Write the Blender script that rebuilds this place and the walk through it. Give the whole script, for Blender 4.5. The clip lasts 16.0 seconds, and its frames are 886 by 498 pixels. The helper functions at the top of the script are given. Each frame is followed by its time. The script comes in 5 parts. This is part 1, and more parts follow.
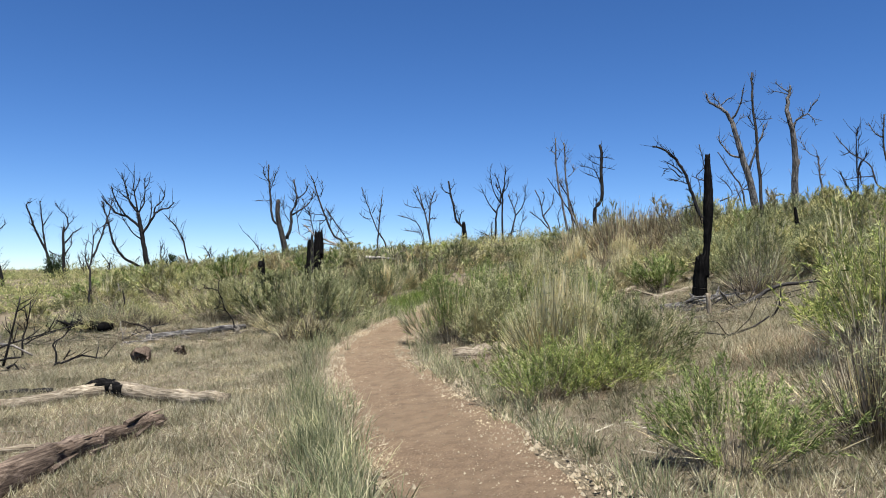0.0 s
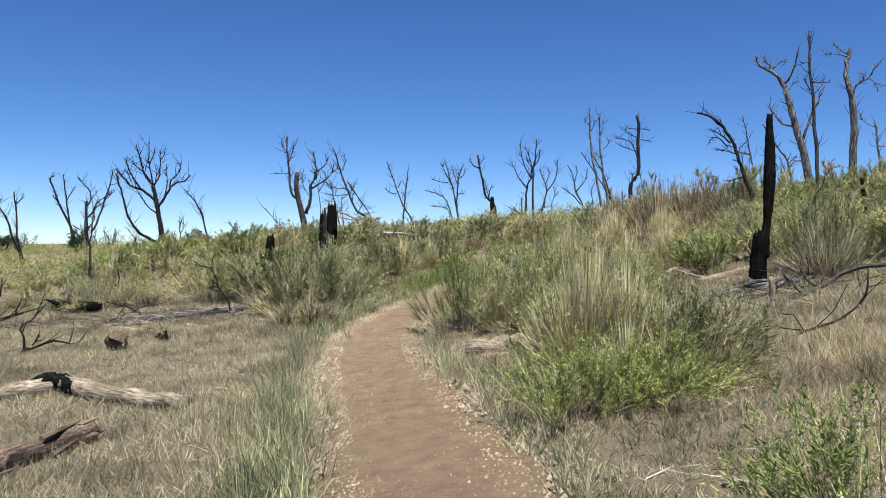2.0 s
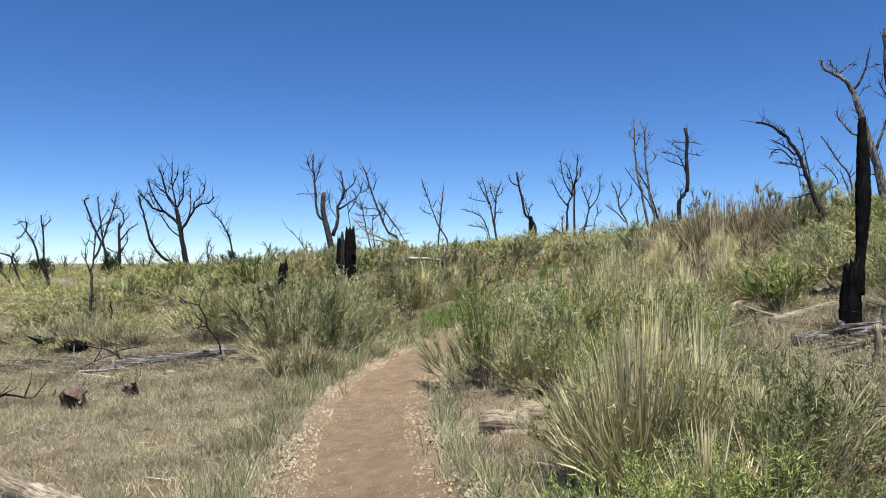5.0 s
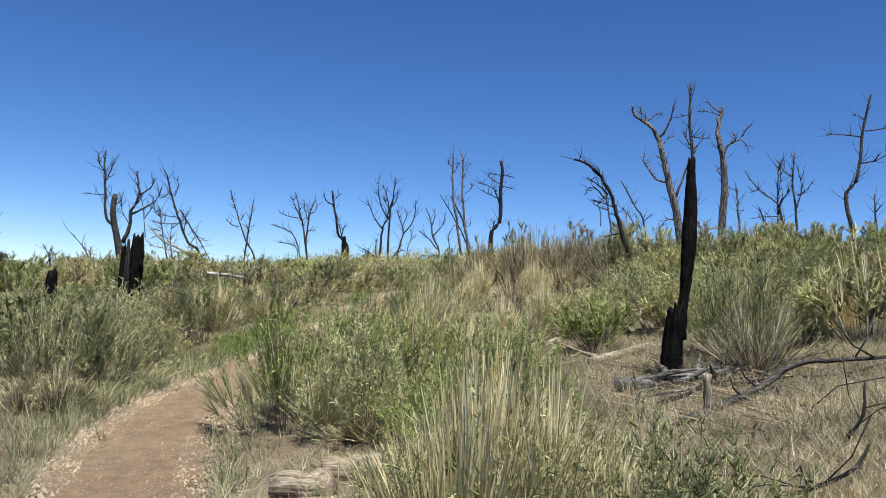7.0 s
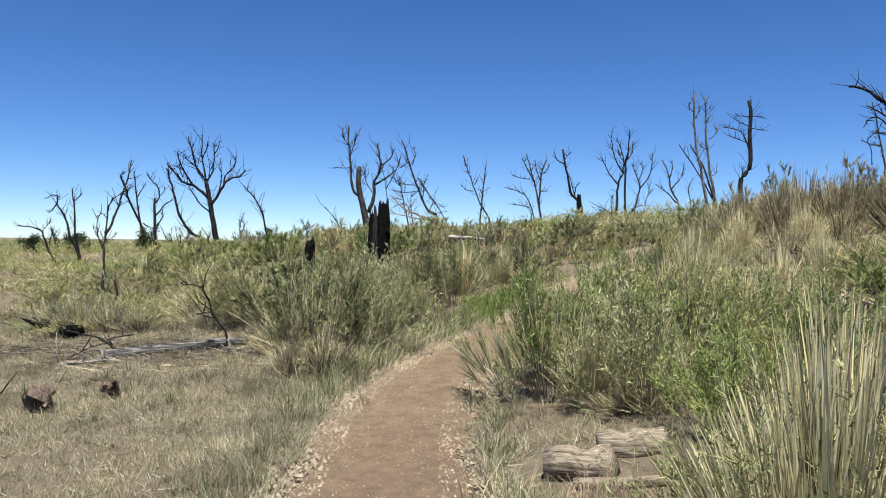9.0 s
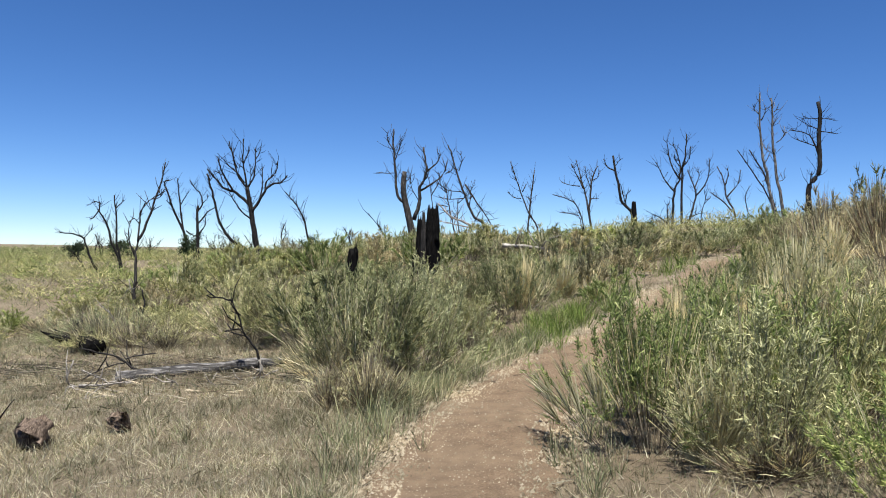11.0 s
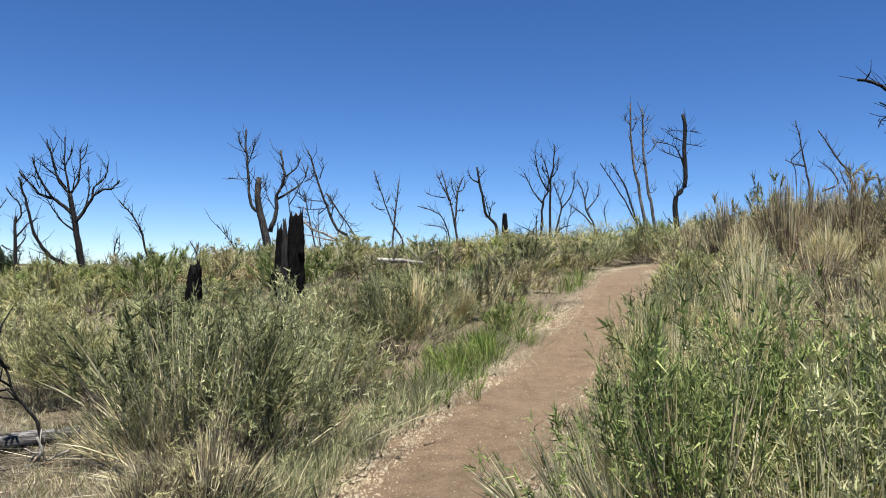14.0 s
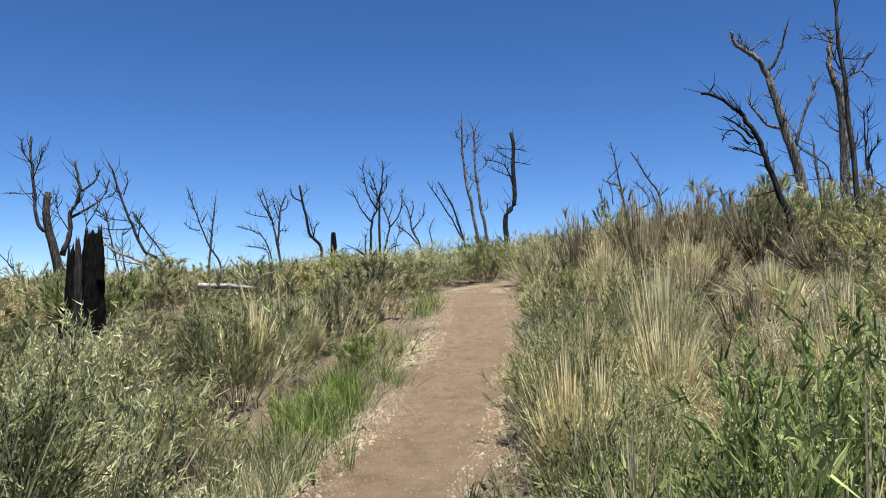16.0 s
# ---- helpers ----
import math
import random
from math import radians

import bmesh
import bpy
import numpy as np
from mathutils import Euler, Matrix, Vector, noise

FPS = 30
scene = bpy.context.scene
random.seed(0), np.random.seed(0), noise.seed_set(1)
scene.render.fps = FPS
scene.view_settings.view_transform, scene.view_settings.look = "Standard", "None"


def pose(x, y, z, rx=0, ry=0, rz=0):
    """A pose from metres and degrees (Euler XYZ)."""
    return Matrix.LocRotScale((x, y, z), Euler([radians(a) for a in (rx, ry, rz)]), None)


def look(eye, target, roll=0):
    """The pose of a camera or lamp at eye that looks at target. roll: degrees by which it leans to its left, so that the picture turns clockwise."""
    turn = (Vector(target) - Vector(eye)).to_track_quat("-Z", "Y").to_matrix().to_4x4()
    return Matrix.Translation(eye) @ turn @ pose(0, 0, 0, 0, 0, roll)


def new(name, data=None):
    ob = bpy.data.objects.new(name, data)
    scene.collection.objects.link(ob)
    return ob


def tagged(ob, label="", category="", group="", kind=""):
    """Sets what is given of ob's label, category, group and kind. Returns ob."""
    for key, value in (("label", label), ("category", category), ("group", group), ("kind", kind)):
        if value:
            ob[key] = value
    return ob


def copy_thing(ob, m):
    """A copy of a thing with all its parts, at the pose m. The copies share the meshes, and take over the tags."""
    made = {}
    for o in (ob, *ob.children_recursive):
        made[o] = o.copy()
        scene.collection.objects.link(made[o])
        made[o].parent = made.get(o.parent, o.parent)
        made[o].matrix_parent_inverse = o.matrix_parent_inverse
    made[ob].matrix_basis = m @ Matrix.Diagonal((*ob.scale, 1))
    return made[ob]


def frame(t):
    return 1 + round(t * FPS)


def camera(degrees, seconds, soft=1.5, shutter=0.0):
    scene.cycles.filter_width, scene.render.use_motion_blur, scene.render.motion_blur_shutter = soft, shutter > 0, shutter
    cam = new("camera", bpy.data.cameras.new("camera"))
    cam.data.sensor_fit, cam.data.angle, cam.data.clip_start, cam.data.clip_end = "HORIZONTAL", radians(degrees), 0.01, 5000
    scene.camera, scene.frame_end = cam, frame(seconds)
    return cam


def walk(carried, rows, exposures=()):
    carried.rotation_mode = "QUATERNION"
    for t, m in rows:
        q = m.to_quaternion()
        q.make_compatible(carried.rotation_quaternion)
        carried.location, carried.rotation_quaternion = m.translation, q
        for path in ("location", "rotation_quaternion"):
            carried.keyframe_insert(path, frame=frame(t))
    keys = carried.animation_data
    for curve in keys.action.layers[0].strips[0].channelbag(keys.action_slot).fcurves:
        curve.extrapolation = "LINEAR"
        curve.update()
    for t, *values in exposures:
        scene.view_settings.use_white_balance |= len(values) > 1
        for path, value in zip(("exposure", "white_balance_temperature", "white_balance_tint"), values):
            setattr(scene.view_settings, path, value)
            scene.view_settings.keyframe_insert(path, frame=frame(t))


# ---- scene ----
cam = camera(60.1, 16.0, soft=1.0)
# length of the walk, first eye height, first tilt
METRES, EYE, TILT, LEAN, TURN = 12.4, 1.5, 1.5, 0.0, 0.0
ROWS = [
    (0.0, 0.0, 0.0, 0.0, 0.0, 0.0, -0.0),
    (0.5, 0.0034, 0.0391, -0.0015, 0.33, 0.04, 0.27),
    (1.0, 0.013, 0.0768, -0.0039, 0.85, -0.3, 0.32),
    (1.5, 0.0163, 0.1128, -0.0055, 1.59, -0.98, 0.13),
    (2.0, 0.0203, 0.1496, -0.0035, 2.37, -1.74, -0.27),
    (2.5, 0.032, 0.18, -0.0004, 3.07, -2.24, -0.41),
    (3.0, 0.0371, 0.2088, 0.0014, 3.65, -2.28, -0.34),
    (3.5, 0.0394, 0.2371, 0.0049, 4.58, -1.78, -0.1),
    (4.0, 0.045, 0.2636, 0.0088, 5.8, -0.92, 0.27),
    (6.5, 0.0348, 0.4085, 0.013, 1.89, 0.04, -1.89),
    (7.0, 0.0392, 0.4295, 0.0134, -8.55, 1.58, -3.4),
    (7.5, 0.0421, 0.4437, 0.0127, -19.49, 2.85, -3.63),
    (8.0, 0.0376, 0.4544, 0.0115, -24.34, 2.45, -2.35),
    (8.5, 0.023, 0.469, 0.0082, -8.57, 0.51, -1.49),
    (9.0, 0.0182, 0.4913, 0.006, 8.57, -1.92, -0.58),
    (11.5, -0.0328, 0.6427, 0.0006, 11.7, -1.09, -0.79),
    (12.0, -0.0417, 0.6783, 0.001, 10.47, -0.94, -0.64),
    (12.5, -0.0521, 0.7149, -0.0011, 8.89, -0.87, -0.53),
    (13.0, -0.0604, 0.7512, -0.0026, 6.85, -0.71, -0.51),
    (13.5, -0.0695, 0.7855, -0.0008, 4.27, -0.38, -0.48),
    (14.0, -0.0818, 0.8211, -0.0018, 0.94, -0.08, -0.59),
    (14.5, -0.0878, 0.8534, -0.003, -2.66, 0.43, -0.6),
    (15.0, -0.0926, 0.888, -0.0012, -6.17, 0.81, -0.35),
    (15.5, -0.1012, 0.9275, 0.0001, -9.53, 1.17, 0.09),
    (16.0, -0.1086, 0.9654, -0.0028, -12.53, 1.52, 0.49),
]
walk(cam, [(t, pose(0, 0, EYE, TILT, LEAN, TURN) @ pose(METRES * x, METRES * y, METRES * z, 90 + pitch, roll, yaw)) for t, x, y, z, yaw, pitch, roll in ROWS],
     exposures=[(0.0, 1.0), (16.0, 1.0)])

# ---- daylight ----
SUN_AZ, SUN_EL = 170.0, 70.0     # degrees: clockwise from the way ahead (+y), above the horizon
world = bpy.data.worlds.new("sky")
scene.world = world
world.use_nodes = True
wn = world.node_tree
sky = wn.nodes.new("ShaderNodeTexSky")
sky.sky_type, sky.sun_disc = "NISHITA", False
sky.sun_elevation, sky.sun_rotation = radians(SUN_EL), radians(SUN_AZ)
sky.altitude, sky.air_density, sky.dust_density, sky.ozone_density = 2000.0, 0.78, 0.0, 6.0
deep = wn.nodes.new("ShaderNodeHueSaturation")
deep.inputs["Hue"].default_value, deep.inputs["Saturation"].default_value = 0.506, 1.17
wn.links.new(sky.outputs[0], deep.inputs["Color"])
wn.links.new(deep.outputs[0], wn.nodes["Background"].inputs[0])
wn.nodes["Background"].inputs[1].default_value = 0.072
sun = new("sun", bpy.data.lights.new("sun", "SUN"))
sun.data.energy, sun.data.angle, sun.data.color = 5.0, radians(0.53), (1.0, 0.96, 0.90)
to_sun = Vector((math.sin(radians(SUN_AZ)) * math.cos(radians(SUN_EL)), math.cos(radians(SUN_AZ)) * math.cos(radians(SUN_EL)), math.sin(radians(SUN_EL))))
sun.matrix_world = look(to_sun * 60, (0, 0, 0))

rng = np.random.default_rng(7)

# ---- materials ----
def material(name, rough=0.9):
    m = bpy.data.materials.new(name)
    m.use_nodes = True
    b = m.node_tree.nodes["Principled BSDF"]
    b.inputs["Roughness"].default_value = rough
    b.inputs["Specular IOR Level"].default_value = 0.2
    return m, m.node_tree, b


def ramp_node(nt, stops):
    r = nt.nodes.new("ShaderNodeValToRGB")
    while len(r.color_ramp.elements) < len(stops):
        r.color_ramp.elements.new(0.5)
    for el, (p, c) in zip(r.color_ramp.elements, stops):
        el.position, el.color = p, (*c, 1)
    return r


def noise_node(nt, scale, detail=5.0, stretch=None, rough=0.6, space="Object"):
    tc = nt.nodes.new("ShaderNodeTexCoord")
    n = nt.nodes.new("ShaderNodeTexNoise")
    n.inputs["Scale"].default_value, n.inputs["Detail"].default_value, n.inputs["Roughness"].default_value = scale, detail, rough
    if stretch:
        mp = nt.nodes.new("ShaderNodeMapping")
        mp.inputs["Scale"].default_value = stretch
        nt.links.new(tc.outputs[space], mp.inputs[0])
        nt.links.new(mp.outputs[0], n.inputs[0])
    else:
        nt.links.new(tc.outputs[space], n.inputs[0])
    return n


def mix_color(nt, fac, a, b, mode="MIX"):
    n = nt.nodes.new("ShaderNodeMix")
    n.data_type, n.blend_type = "RGBA", mode
    for sock, v in ((0, fac), (6, a), (7, b)):
        if isinstance(v, (int, float)):
            n.inputs[sock].default_value = v
        elif isinstance(v, tuple):
            n.inputs[sock].default_value = (*v, 1)
        else:
            nt.links.new(v, n.inputs[sock])
    return n.outputs[2]


def bump(nt, bsdf, height, strength, distance):
    b = nt.nodes.new("ShaderNodeBump")
    b.inputs["Strength"].default_value, b.inputs["Distance"].default_value = strength, distance
    nt.links.new(height, b.inputs["Height"])
    nt.links.new(b.outputs[0], bsdf.inputs["Normal"])


def earth(name, dark, mid, light, patch, patch_scale):
    """Soil: fine grain, clods, and patches of another tone."""
    m, nt, b = material(name, 0.97)
    big = noise_node(nt, patch_scale, 4)
    fine = noise_node(nt, 55.0, 8, rough=0.75)
    mid_n = noise_node(nt, 6.0, 6)
    r = ramp_node(nt, [(0.3, dark), (0.5, mid), (0.72, light)])
    nt.links.new(fine.outputs[0], r.inputs[0])
    r2 = ramp_node(nt, [(0.42, (0, 0, 0)), (0.62, (1, 1, 1))])
    nt.links.new(big.outputs[0], r2.inputs[0])
    c = mix_color(nt, r2.outputs[0], r.outputs[0], patch)
    r3 = ramp_node(nt, [(0.3, (0.72, 0.72, 0.72)), (0.7, (1.12, 1.12, 1.12))])
    nt.links.new(mid_n.outputs[0], r3.inputs[0])
    nt.links.new(mix_color(nt, 1.0, c, r3.outputs[0], "MULTIPLY"), b.inputs["Base Color"])
    bump(nt, b, fine.outputs[0], 1.0, 0.025)
    return m


def blade_material(name, stops, through_light=0.3):
    """Leaves and stalks: each one its own tone, each plant a little lighter or darker, light passing through."""
    m, nt, b = material(name, 0.75)
    g = nt.nodes.new("ShaderNodeNewGeometry")
    r = ramp_node(nt, stops)
    nt.links.new(g.outputs["Random Per Island"], r.inputs[0])
    info = nt.nodes.new("ShaderNodeObjectInfo")
    r2 = ramp_node(nt, [(0.0, (0.62, 0.65, 0.62)), (0.4, (0.95, 0.98, 0.93)), (0.7, (1.08, 1.05, 0.97)), (1.0, (1.25, 1.18, 1.02))])
    nt.links.new(info.outputs["Random"], r2.inputs[0])
    col = mix_color(nt, 1.0, r.outputs[0], r2.outputs[0], "MULTIPLY")
    patch = noise_node(nt, 1.1, 3.0)
    r3 = ramp_node(nt, [(0.36, (0.52, 0.53, 0.50)), (0.52, (1.0, 1.0, 1.0)), (0.66, (1.16, 1.13, 1.06))])
    nt.links.new(patch.outputs[0], r3.inputs[0])
    col = mix_color(nt, 1.0, col, r3.outputs[0], "MULTIPLY")
    nt.links.new(col, b.inputs["Base Color"])
    t = nt.nodes.new("ShaderNodeBsdfTranslucent")
    nt.links.new(col, t.inputs[0])
    mx = nt.nodes.new("ShaderNodeMixShader")
    mx.inputs[0].default_value = through_light
    nt.links.new(b.outputs[0], mx.inputs[1])
    nt.links.new(t.outputs[0], mx.inputs[2])
    nt.links.new(mx.outputs[0], nt.nodes["Material Output"].inputs[0])
    return m


def wood(name, dark, mid, light, lo=0.35, hi=0.65, streak=(14.0, 14.0, 1.6)):
    """Weathered or charred wood: streaks along the grain, blotches, cracks."""
    m, nt, b = material(name, 0.85)
    grain = noise_node(nt, 3.0, 8, streak, 0.7)
    blot = noise_node(nt, 2.2, 4)
    r = ramp_node(nt, [(lo, dark), (0.5, mid), (hi, light)])
    nt.links.new(grain.outputs[0], r.inputs[0])
    r2 = ramp_node(nt, [(0.35, (0.55, 0.55, 0.55)), (0.65, (1.1, 1.1, 1.1))])
    nt.links.new(blot.outputs[0], r2.inputs[0])
    nt.links.new(mix_color(nt, 1.0, r.outputs[0], r2.outputs[0], "MULTIPLY"), b.inputs["Base Color"])
    bump(nt, b, grain.outputs[0], 0.7, 0.012)
    return m


M_GROUND = earth("dry_ground", (0.085, 0.068, 0.043), (0.17, 0.14, 0.095), (0.29, 0.25, 0.18), (0.155, 0.12, 0.08), 0.35)
M_TRAIL = earth("trail_dirt", (0.11, 0.074, 0.045), (0.18, 0.126, 0.08), (0.27, 0.20, 0.135), (0.195, 0.14, 0.09), 0.9)
M_GRAVEL = blade_material("gravel", [(0.0, (0.22, 0.165, 0.115)), (0.4, (0.33, 0.26, 0.185)), (1.0, (0.50, 0.42, 0.32))], 0.0)
M_DRY = blade_material("dry_grass", [(0.0, (0.16, 0.135, 0.08)), (0.3, (0.345, 0.285, 0.19)), (0.6, (0.58, 0.51, 0.375)), (0.8, (0.70, 0.64, 0.49)), (0.88, (0.28, 0.27, 0.15)), (1.0, (0.17, 0.205, 0.10))])
M_HILL = blade_material("hill_grass", [(0.0, (0.075, 0.075, 0.042)), (0.4, (0.155, 0.155, 0.09)), (0.8, (0.28, 0.265, 0.17)), (1.0, (0.11, 0.145, 0.07))])
M_RED = blade_material("reddish_grass", [(0.0, (0.22, 0.15, 0.12)), (0.5, (0.38, 0.285, 0.225)), (1.0, (0.54, 0.45, 0.35))])
M_FRINGE = blade_material("green_grass", [(0.0, (0.13, 0.155, 0.08)), (0.4, (0.25, 0.27, 0.15)), (0.65, (0.40, 0.39, 0.24)), (1.0, (0.56, 0.50, 0.33))])
M_FRESH = blade_material("fresh_grass", [(0.0, (0.085, 0.155, 0.03)), (0.6, (0.165, 0.24, 0.06)), (1.0, (0.30, 0.34, 0.125))])
M_STRAW = blade_material("straw", [(0.0, (0.40, 0.33, 0.18)), (0.5, (0.70, 0.61, 0.36)), (1.0, (0.85, 0.78, 0.53))], 0.15)
M_LITTER = blade_material("litter", [(0.0, (0.12, 0.095, 0.075)), (0.5, (0.28, 0.235, 0.18)), (1.0, (0.52, 0.47, 0.39))], 0.05)
M_LEAF = {
    "green": blade_material("green_leaves", [(0.0, (0.10, 0.14, 0.04)), (0.5, (0.235, 0.295, 0.095)), (1.0, (0.46, 0.49, 0.205))], 0.25),
    "olive": blade_material("olive_leaves", [(0.0, (0.10, 0.12, 0.048)), (0.45, (0.265, 0.28, 0.128)), (1.0, (0.49, 0.47, 0.262))], 0.25),
    "grey": blade_material("grey_green_leaves", [(0.0, (0.15, 0.165, 0.08)), (0.5, (0.36, 0.375, 0.195)), (1.0, (0.60, 0.59, 0.365))], 0.25),
    "tan": blade_material("tan_leaves", [(0.0, (0.16, 0.135, 0.072)), (0.45, (0.32, 0.285, 0.18)), (0.9, (0.50, 0.455, 0.30)), (1.0, (0.19, 0.23, 0.105))], 0.3),
}
M_SHOOT = blade_material("dry_shoots", [(0.0, (0.40, 0.34, 0.19)), (0.5, (0.62, 0.56, 0.36)), (1.0, (0.76, 0.71, 0.52))], 0.25)
M_TWIG = blade_material("twigs", [(0.0, (0.07, 0.055, 0.045)), (0.6, (0.19, 0.155, 0.12)), (1.0, (0.38, 0.33, 0.27))], 0.0)
M_BROWN = blade_material("brown_twigs", [(0.0, (0.06, 0.042, 0.035)), (0.45, (0.13, 0.097, 0.08)), (0.75, (0.25, 0.20, 0.15)), (1.0, (0.46, 0.39, 0.28))], 0.0)
M_BARK = {
    "dark": wood("charred_grey_wood", (0.005, 0.005, 0.005), (0.013, 0.012, 0.012), (0.05, 0.046, 0.043)),
    "grey": wood("grey_dead_wood", (0.010, 0.009, 0.009), (0.034, 0.031, 0.029), (0.13, 0.12, 0.108)),
    "pale": wood("bleached_wood", (0.02, 0.0185, 0.0175), (0.075, 0.071, 0.067), (0.27, 0.26, 0.248), 0.38, 0.62),
}
M_BARK["bark"] = wood("rough_grey_bark", (0.012, 0.011, 0.010), (0.05, 0.046, 0.042), (0.18, 0.168, 0.152), 0.36, 0.68, (9.0, 9.0, 1.3))
M_CHAR = wood("char", (0.002, 0.002, 0.002), (0.0045, 0.0043, 0.0042), (0.017, 0.016, 0.0155))
M_CHAR.node_tree.nodes["Principled BSDF"].inputs["Specular IOR Level"].default_value = 0.06
M_LOG = wood("dry_log_wood", (0.05, 0.038, 0.026), (0.23, 0.19, 0.135), (0.43, 0.375, 0.285), 0.34, 0.62, (16.0, 16.0, 1.2))
M_BARK["white"] = wood("white_dead_wood", (0.13, 0.118, 0.10), (0.30, 0.275, 0.24), (0.47, 0.44, 0.39))
M_ROT = wood("rotten_brown_wood", (0.035, 0.024, 0.017), (0.135, 0.098, 0.072), (0.30, 0.235, 0.18), 0.36, 0.64, (22.0, 22.0, 0.9))
M_NEEDLE = blade_material("juniper_needles", [(0.0, (0.02, 0.035, 0.015)), (1.0, (0.05, 0.075, 0.03))], 0.1)

# ---- the lie of the land ----
SWELL_X, SWELL_Y = (-20, -9, -3, 3, 9, 20), (0, 9, 16, 24, 33, 45)
SWELLS = [1.392, 2.06, 2.149, -1.265, 0.399, -0.531, -1.22, 0.123, -1.924, 0.952, -1.636, 0.577, 0.063, 1.237, 0.614, -0.102, -0.503, 1.028, -2.909, -0.213, -0.418, -2.298, -1.017, 1.878, -1.636, 2.111, 0.265, 0.324, 0.161, 0.425, -1.482, -0.303, -0.598, -1.063, -0.564, -0.52, 2.066, -1.372, 2.2]


def dip(x, y):
    """How far the land falls away behind the brow of the hill, less so to the right."""
    away = np.hypot(x + 0.3, y - 8.0)
    steep = 0.030 - 0.019 * np.clip((x + 14.0) / 26.0, 0.0, 1.0)
    return steep * 62.0 * np.tanh(np.maximum(away - 19.0, 0.0) / 62.0)


def land(x, y):
    """Height of the ground: a broad slope, and swells eight metres wide."""
    x, y = np.asarray(x, float), np.asarray(y, float)
    h = SWELLS[0] + SWELLS[1] * np.tanh(x / 45) + SWELLS[2] * np.tanh(y / 55)
    k = 3
    for b in SWELL_Y:
        for a in SWELL_X:
            h = h + SWELLS[k] * np.exp(-((x - a) ** 2 + (y - b) ** 2) / 128.0)
            k += 1
    return h - dip(x, y) + 0.02 * np.sin(1.9 * x + 0.7 * y) * np.sin(1.3 * y - 0.8 * x)


def on(x, y, up=0.0):
    return Vector((x, y, float(land(x, y)) + up))


# the trail's middle line
TRAIL = np.array([(1.5, -14), (1.1, -6), (0.75, 0), (0.35, 4.6), (-0.42, 8.6), (-1.15, 12.3), (-1.28, 14.6), (-0.86, 16.6),
                  (-0.08, 18.4), (0.66, 20.4), (1.68, 23.2), (3.4, 30.0), (5.0, 33.6), (8.6, 36.3), (14.5, 36.8)])


def curve_line(pts, n):
    """Points along a smooth line through pts."""
    p = np.vstack([2 * pts[0] - pts[1], pts, 2 * pts[-1] - pts[-2]])
    out = []
    for i in range(1, len(p) - 2):
        for s in np.linspace(0, 1, n, endpoint=False):
            a, b, c, d = p[i - 1], p[i], p[i + 1], p[i + 2]
            out.append(0.5 * (2 * b + (c - a) * s + (2 * a - 5 * b + 4 * c - d) * s ** 2 + (3 * b - a - 3 * c + d) * s ** 3))
    out.append(p[-2])
    return np.array(out)


LINE = curve_line(TRAIL, 24)


def off_trail(x, y):
    """Distance from the trail's middle, and on which side (right: plus)."""
    p = np.stack([np.atleast_1d(x), np.atleast_1d(y)], -1)
    best, side = np.full(len(p), 1e9), np.zeros(len(p))
    for k in range(0, len(LINE) - 1, 4):
        a, b = LINE[k], LINE[min(k + 4, len(LINE) - 1)]
        ab = b - a
        s = np.clip(((p - a) @ ab) / (ab @ ab), 0, 1)
        v = p - (a + s[:, None] * ab)
        d = np.hypot(v[:, 0], v[:, 1])
        near = d < best
        best = np.where(near, d, best)
        side = np.where(near, np.sign(ab[1] * v[:, 0] - ab[0] * v[:, 1]), side)
    return best, side


# ---- mesh helpers ----
def mesh_of(name, verts, faces, mat, smooth=False):
    me = bpy.data.meshes.new(name)
    me.from_pydata(verts, [], faces)
    me.materials.append(mat)
    if smooth:
        me.polygons.foreach_set("use_smooth", np.ones(len(me.polygons), dtype=bool))
    me.update()
    return me


def part(name, me, parent, label=""):
    ob = new(name, me)
    ob.parent = parent
    return tagged(ob, label) if label else ob


def blades_mesh(name, base, tip_dir, length, width, droop, mat, plain=False):
    """Many thin tapering blades in one mesh: each rises along tip_dir and bends outward and down by droop."""
    n = len(base)
    d = tip_dir / np.linalg.norm(tip_dir, axis=1, keepdims=True)
    side = np.cross(d, rng.normal(size=(n, 3)))
    side /= np.linalg.norm(side, axis=1, keepdims=True) + 1e-9
    out = d.copy()
    out[:, 2] = 0
    L, W, B = length[:, None], width[:, None], droop[:, None]
    mid = base + d * L * 0.55 + out * L * B * 0.12
    tip = base + d * L + out * L * B * 0.45 - np.array([0, 0, 1.0]) * L * B * 0.28
    if plain:
        v = np.stack([base - side * W / 2, base + side * W / 2, tip], 1).reshape(-1, 3)
        loops, starts = np.arange(n * 3), np.arange(n) * 3
    else:
        v = np.stack([base - side * W / 2, base + side * W / 2, mid - side * W * 0.42, mid + side * W * 0.42, tip], 1).reshape(-1, 3)
        k = np.arange(n) * 5
        loops = np.stack([k, k + 1, k + 3, k + 2, k + 2, k + 3, k + 4], 1).reshape(-1)
        starts = (np.arange(n)[:, None] * 7 + np.array([0, 4])).reshape(-1)
    me = bpy.data.meshes.new(name)
    me.vertices.add(len(v))
    me.vertices.foreach_set("co", v.reshape(-1))
    me.loops.add(len(loops))
    me.loops.foreach_set("vertex_index", loops.astype(np.int32))
    me.polygons.add(len(starts))
    me.polygons.foreach_set("loop_start", starts.astype(np.int32))
    me.materials.append(mat)
    me.update(calc_edges=True)
    return me


